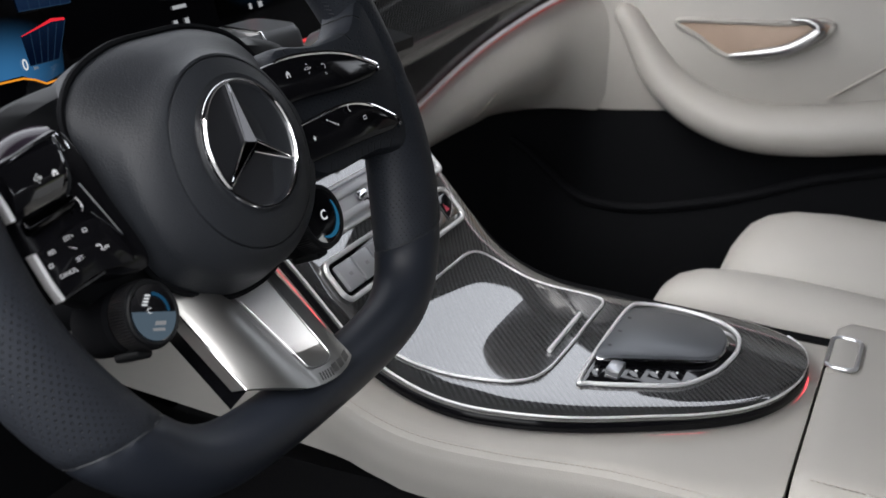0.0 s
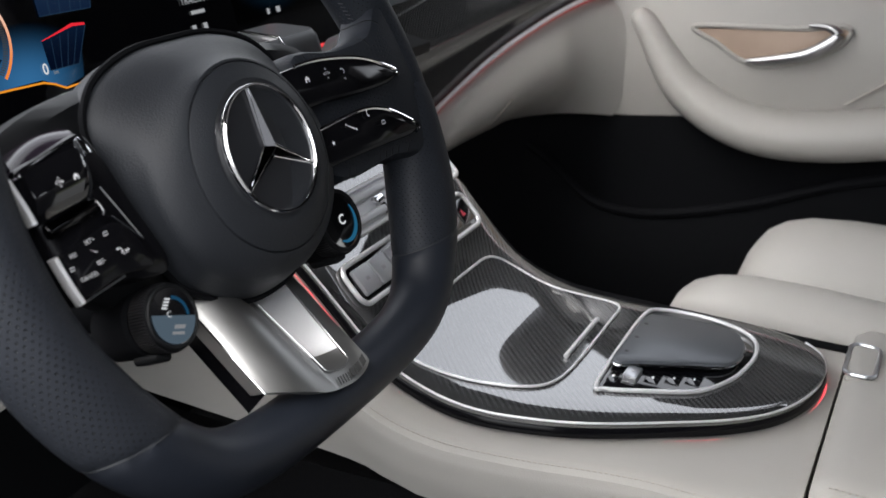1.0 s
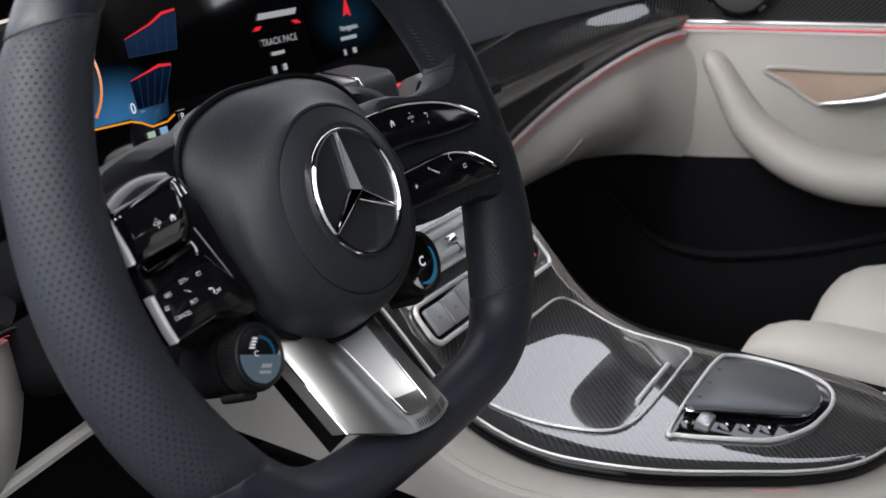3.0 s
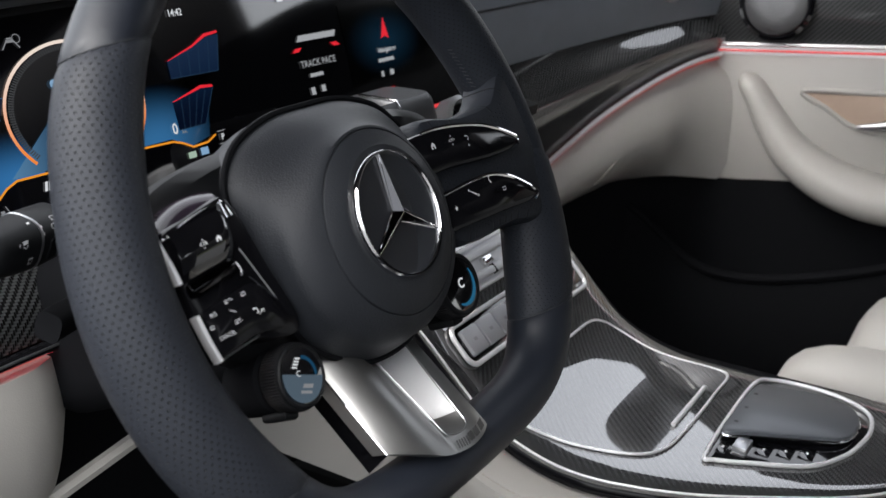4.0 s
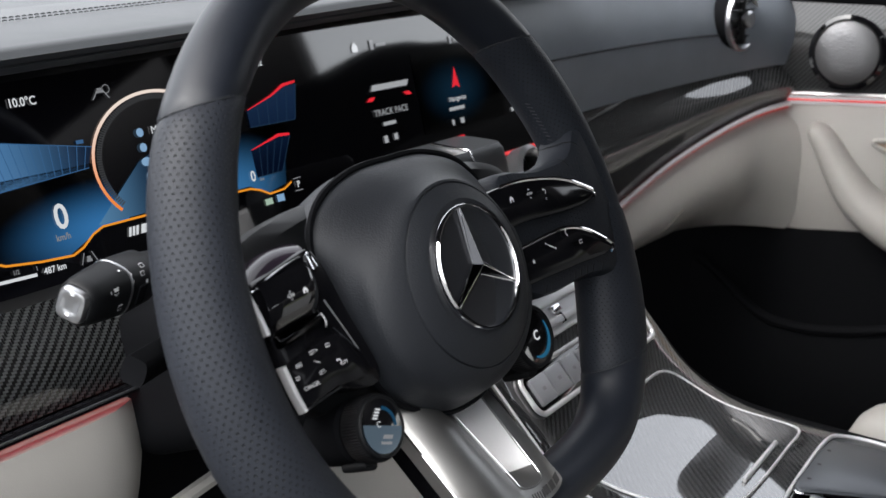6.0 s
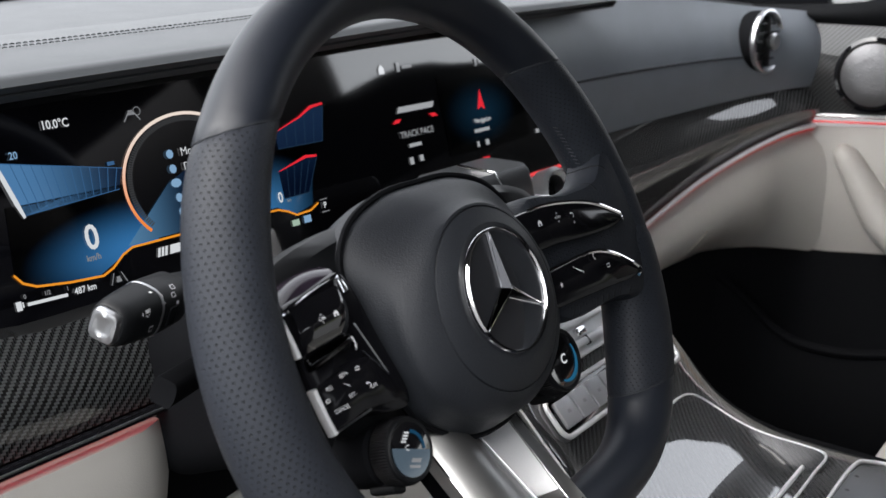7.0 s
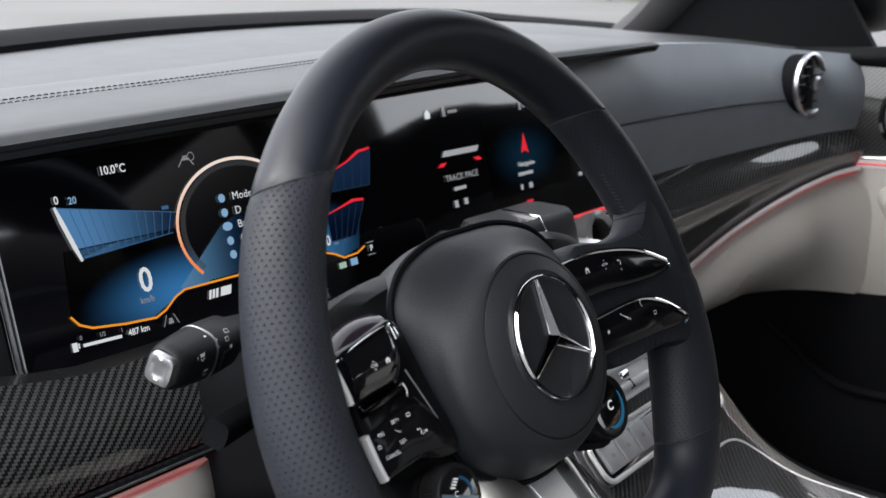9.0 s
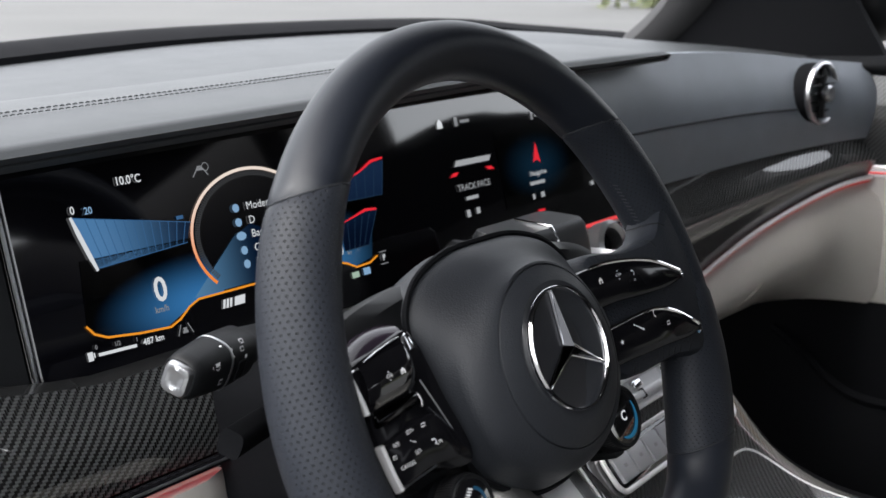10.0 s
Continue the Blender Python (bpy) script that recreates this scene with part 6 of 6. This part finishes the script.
rings = [[(x * k, y * k - 0.01, n) for x, y in round_rect(-0.046, -0.06, 0.07, 0.055, 0.03, 6)] for k, n in ((1.0, -0.30), (1.0, -0.20), (0.98, -0.13), (0.9, -0.105))]
bm = loft(rings)
bmesh.ops.recalc_face_normals(bm, faces=bm.faces)
part("shroud", bm, DEEP, column)

stalk = thing("indicator_stalk", "black column stalk with silver end button and white symbols", "control stalk")
SA = Vector((-0.146, 0.152, 0.6070))
SD = Vector((0.93, 0.33, -0.07)).normalized()
SU = Vector((0, -0.35, 0.94))
SU = (SU - SD * SU.dot(SD)).normalized()
SR = SD.cross(SU)


def stalk_at(u, v, w):
    return SA + SR * u + SU * v + SD * w


def oval(r, h, k=0.92, n=36, e=0.75):
    out = []
    for i in range(n):
        a = 2 * math.pi * i / n
        c, s = math.cos(a), math.sin(a)
        r = r * 0.92 if i == 0 else r
        out.append(stalk_at(math.copysign(abs(c) ** e, c) * r * k, math.copysign(abs(s) ** e, s) * r, h))
    return out


def stalk_body(profile, e=0.75):
    bm = loft([oval(r, h, e=e) for r, h in profile])
    bmesh.ops.recalc_face_normals(bm, faces=bm.faces)
    return bm


part("head", stalk_body([(0.0112, 0.0010), (0.0128, 0.0025), (0.0140, 0.008), (0.0153, 0.020), (0.0162, 0.032)]), PLASTIC, stalk, "matt black head")
part("ring", stalk_body([(0.0163, 0.0318), (0.0166, 0.0322), (0.0166, 0.0334), (0.0163, 0.0338)]), SATIN, stalk, "thin chrome ring")
part("collar", stalk_body([(0.0162, 0.0338), (0.0165, 0.040), (0.0158, 0.060), (0.0130, 0.066), (0.010, 0.09), (0.009, 0.14)]), PLASTIC, stalk, "matt black collar")
part("end_button", stalk_body([(0.0015, -0.0022), (0.0045, -0.0023), (0.0062, -0.0030), (0.0088, -0.0024), (0.0098, -0.0010), (0.0100, 0.0030)], 0.5), SATIN, stalk, "silver end button")


def stalk_print(a, h, r):
    """Print wrapped on the side that faces the driver."""
    def at(u, v, w):
        ang = radians(a + 194) - v / r
        c, s = math.cos(ang), math.sin(ang)
        e = 0.75
        return stalk_at(math.copysign(abs(c) ** e, c) * (r * 0.92 + 0.0004) * 0.92, math.copysign(abs(s) ** e, s) * (r * 0.92 + 0.0004), h - 0.003 + u)
    return at


for a, h, r, polys in ((-165, 0.021, 0.0153, [rect(-0.0025, -0.002, 0.0025, -0.0012), rect(-0.0020, -0.0012, 0.0020, 0.0005)] + band([(-0.002, 0.0015), (0.0, 0.0030), (0.002, 0.0015)], 0.0006) + [rect(-0.0052, -0.001, -0.0045, 0.001)]),
                       (-200, 0.0265, 0.0158, band([(-0.0018, -0.0012), (0.0018, -0.0012), (0.0014, 0.0012), (-0.0014, 0.0012), (-0.0018, -0.0012)], 0.0005)),
                       (-150, 0.046, 0.0166, band([(-0.0016, -0.0016), (0.0016, -0.0016), (0.0016, 0.0016), (-0.0016, 0.0016), (-0.0016, -0.0016)], 0.0005)),
                       (-130, 0.049, 0.0166, band([(-0.0016, -0.0016), (0.0016, -0.0016), (0.0016, 0.0016), (-0.0016, 0.0016), (-0.0016, -0.0016)], 0.0005)),
                       (-172, 0.049, 0.0166, [rect(-0.0012, -0.0012, 0.0012, 0.0012)]),
                       (-120, 0.030, 0.0163, [rect(-0.001, -0.0006, 0.001, 0.0006)]), (-140, 0.0365, 0.0165, [rect(-0.0003, -0.001, 0.0003, 0.001)]), (-160, 0.0365, 0.0165, [rect(-0.0003, -0.001, 0.0003, 0.001)])):
    part("symbol", plate(polys, stalk_print(a, h, r)), WHITEPRINT, stalk)
part("wheel_switch", box(-0.004, -0.006, 0.0, 0.004, 0.006, 0.0035, 0.001, at=lambda u, v, w: stalk_at(0.0125 + w * 0.6, 0.0 + v, 0.043 + u)), DEEP, stalk)
low = thing("lower_stalk", "small black lower column lever", "control stalk")
part("lever", box(-0.013, -0.0085, 0.0, 0.013, 0.0085, 0.045, 0.004, at=lambda u, v, w: Vector((-0.106, 0.160, 0.553)) + SD * w + SR * u * 0.6 + SU * v), DEEP, low, "matt black lever")
part("paddle", box(-0.010, -0.008, 0.0, 0.010, 0.008, 0.05, 0.003, at=lambda u, v, w: Vector((-0.066, 0.165, 0.551)) + SD * w + SR * u * 0.6 + SU * v), DEEP, low)

# centre vent controls under the screen
vent_unit = thing("centre_vent_unit", "silver and gloss black vent unit below the centre screen", "air vent")
rings = []
for k, z in ((0.96, 0.545), (1.0, 0.556), (1.0, 0.590), (0.97, 0.603), (0.90, 0.608)):
    rings.append([(0.288 + (x - 0.288) * k, 0.205 + (y - 0.205) * k + (z - 0.57) * 0.25, z) for x, y in round_rect(0.225, 0.185, 0.350, 0.235, 0.012, 5)])
bm = loft(rings)
bmesh.ops.recalc_face_normals(bm, faces=bm.faces)
part("flap", bm, material("flap_grey", (0.032, 0.034, 0.037), 0.3, metal=0.4), vent_unit, "dark satin grey flap")
part("divider", tube([(0.287, 0.1860, 0.560), (0.2875, 0.1890, 0.598), (0.288, 0.197, 0.6085), (0.288, 0.236, 0.6092)], 0.0014, 8), CHROME, vent_unit, "chrome divider")
rings = []
for k, z in ((1.0, 0.535), (1.02, 0.562), (1.0, 0.585), (0.93, 0.589), (0.90, 0.579)):
    rings.append([(0.290 + (x - 0.290) * k, 0.180 + (y - 0.180) * k, z - 0.10 * (x - 0.25)) for x, y in round_rect(0.215, 0.150, 0.365, 0.200, 0.022, 6)])
bm = loft(rings)
bmesh.ops.recalc_face_normals(bm, faces=bm.faces)
part("bezel", bm, PALESILVER, vent_unit, "satin silver bezel")
for cx in (0.405, 0.468):
    vu = part("vent_ring", turned([(0.024, -0.01), (0.026, 0.006), (0.022, 0.010), (0.018, 0.006), (0.0175, -0.01)], 36, lambda u, v, w, cx=cx: (cx + u, 0.205 - w * 0.9 + v * 0.3, 0.567 + v * 0.95 + w * 0.3)), SATIN, vent_unit, "satin silver vent ring")
    part("vent_core", turned([(0.0178, -0.008), (0.012, -0.004), (0.001, -0.002)], 24, lambda u, v, w, cx=cx: (cx + u, 0.205 - w * 0.9 + v * 0.3, 0.567 + v * 0.95 + w * 0.3)), DEEP, vu)

# outside mirror beyond the side window
mirror = thing("door_mirror", "black outside mirror housing on the passenger door", "car mirror")
part("housing", cushion(1.12, 1.36, 0.16, 0.33, 0.735, 0.925, e=0.5, dome=0.0), PLASTIC, mirror, "black plastic housing")
part("foot", box(1.112, 0.20, 0.700, 1.22, 0.28, 0.760, 0.010), PLASTIC, mirror, "black mounting foot")
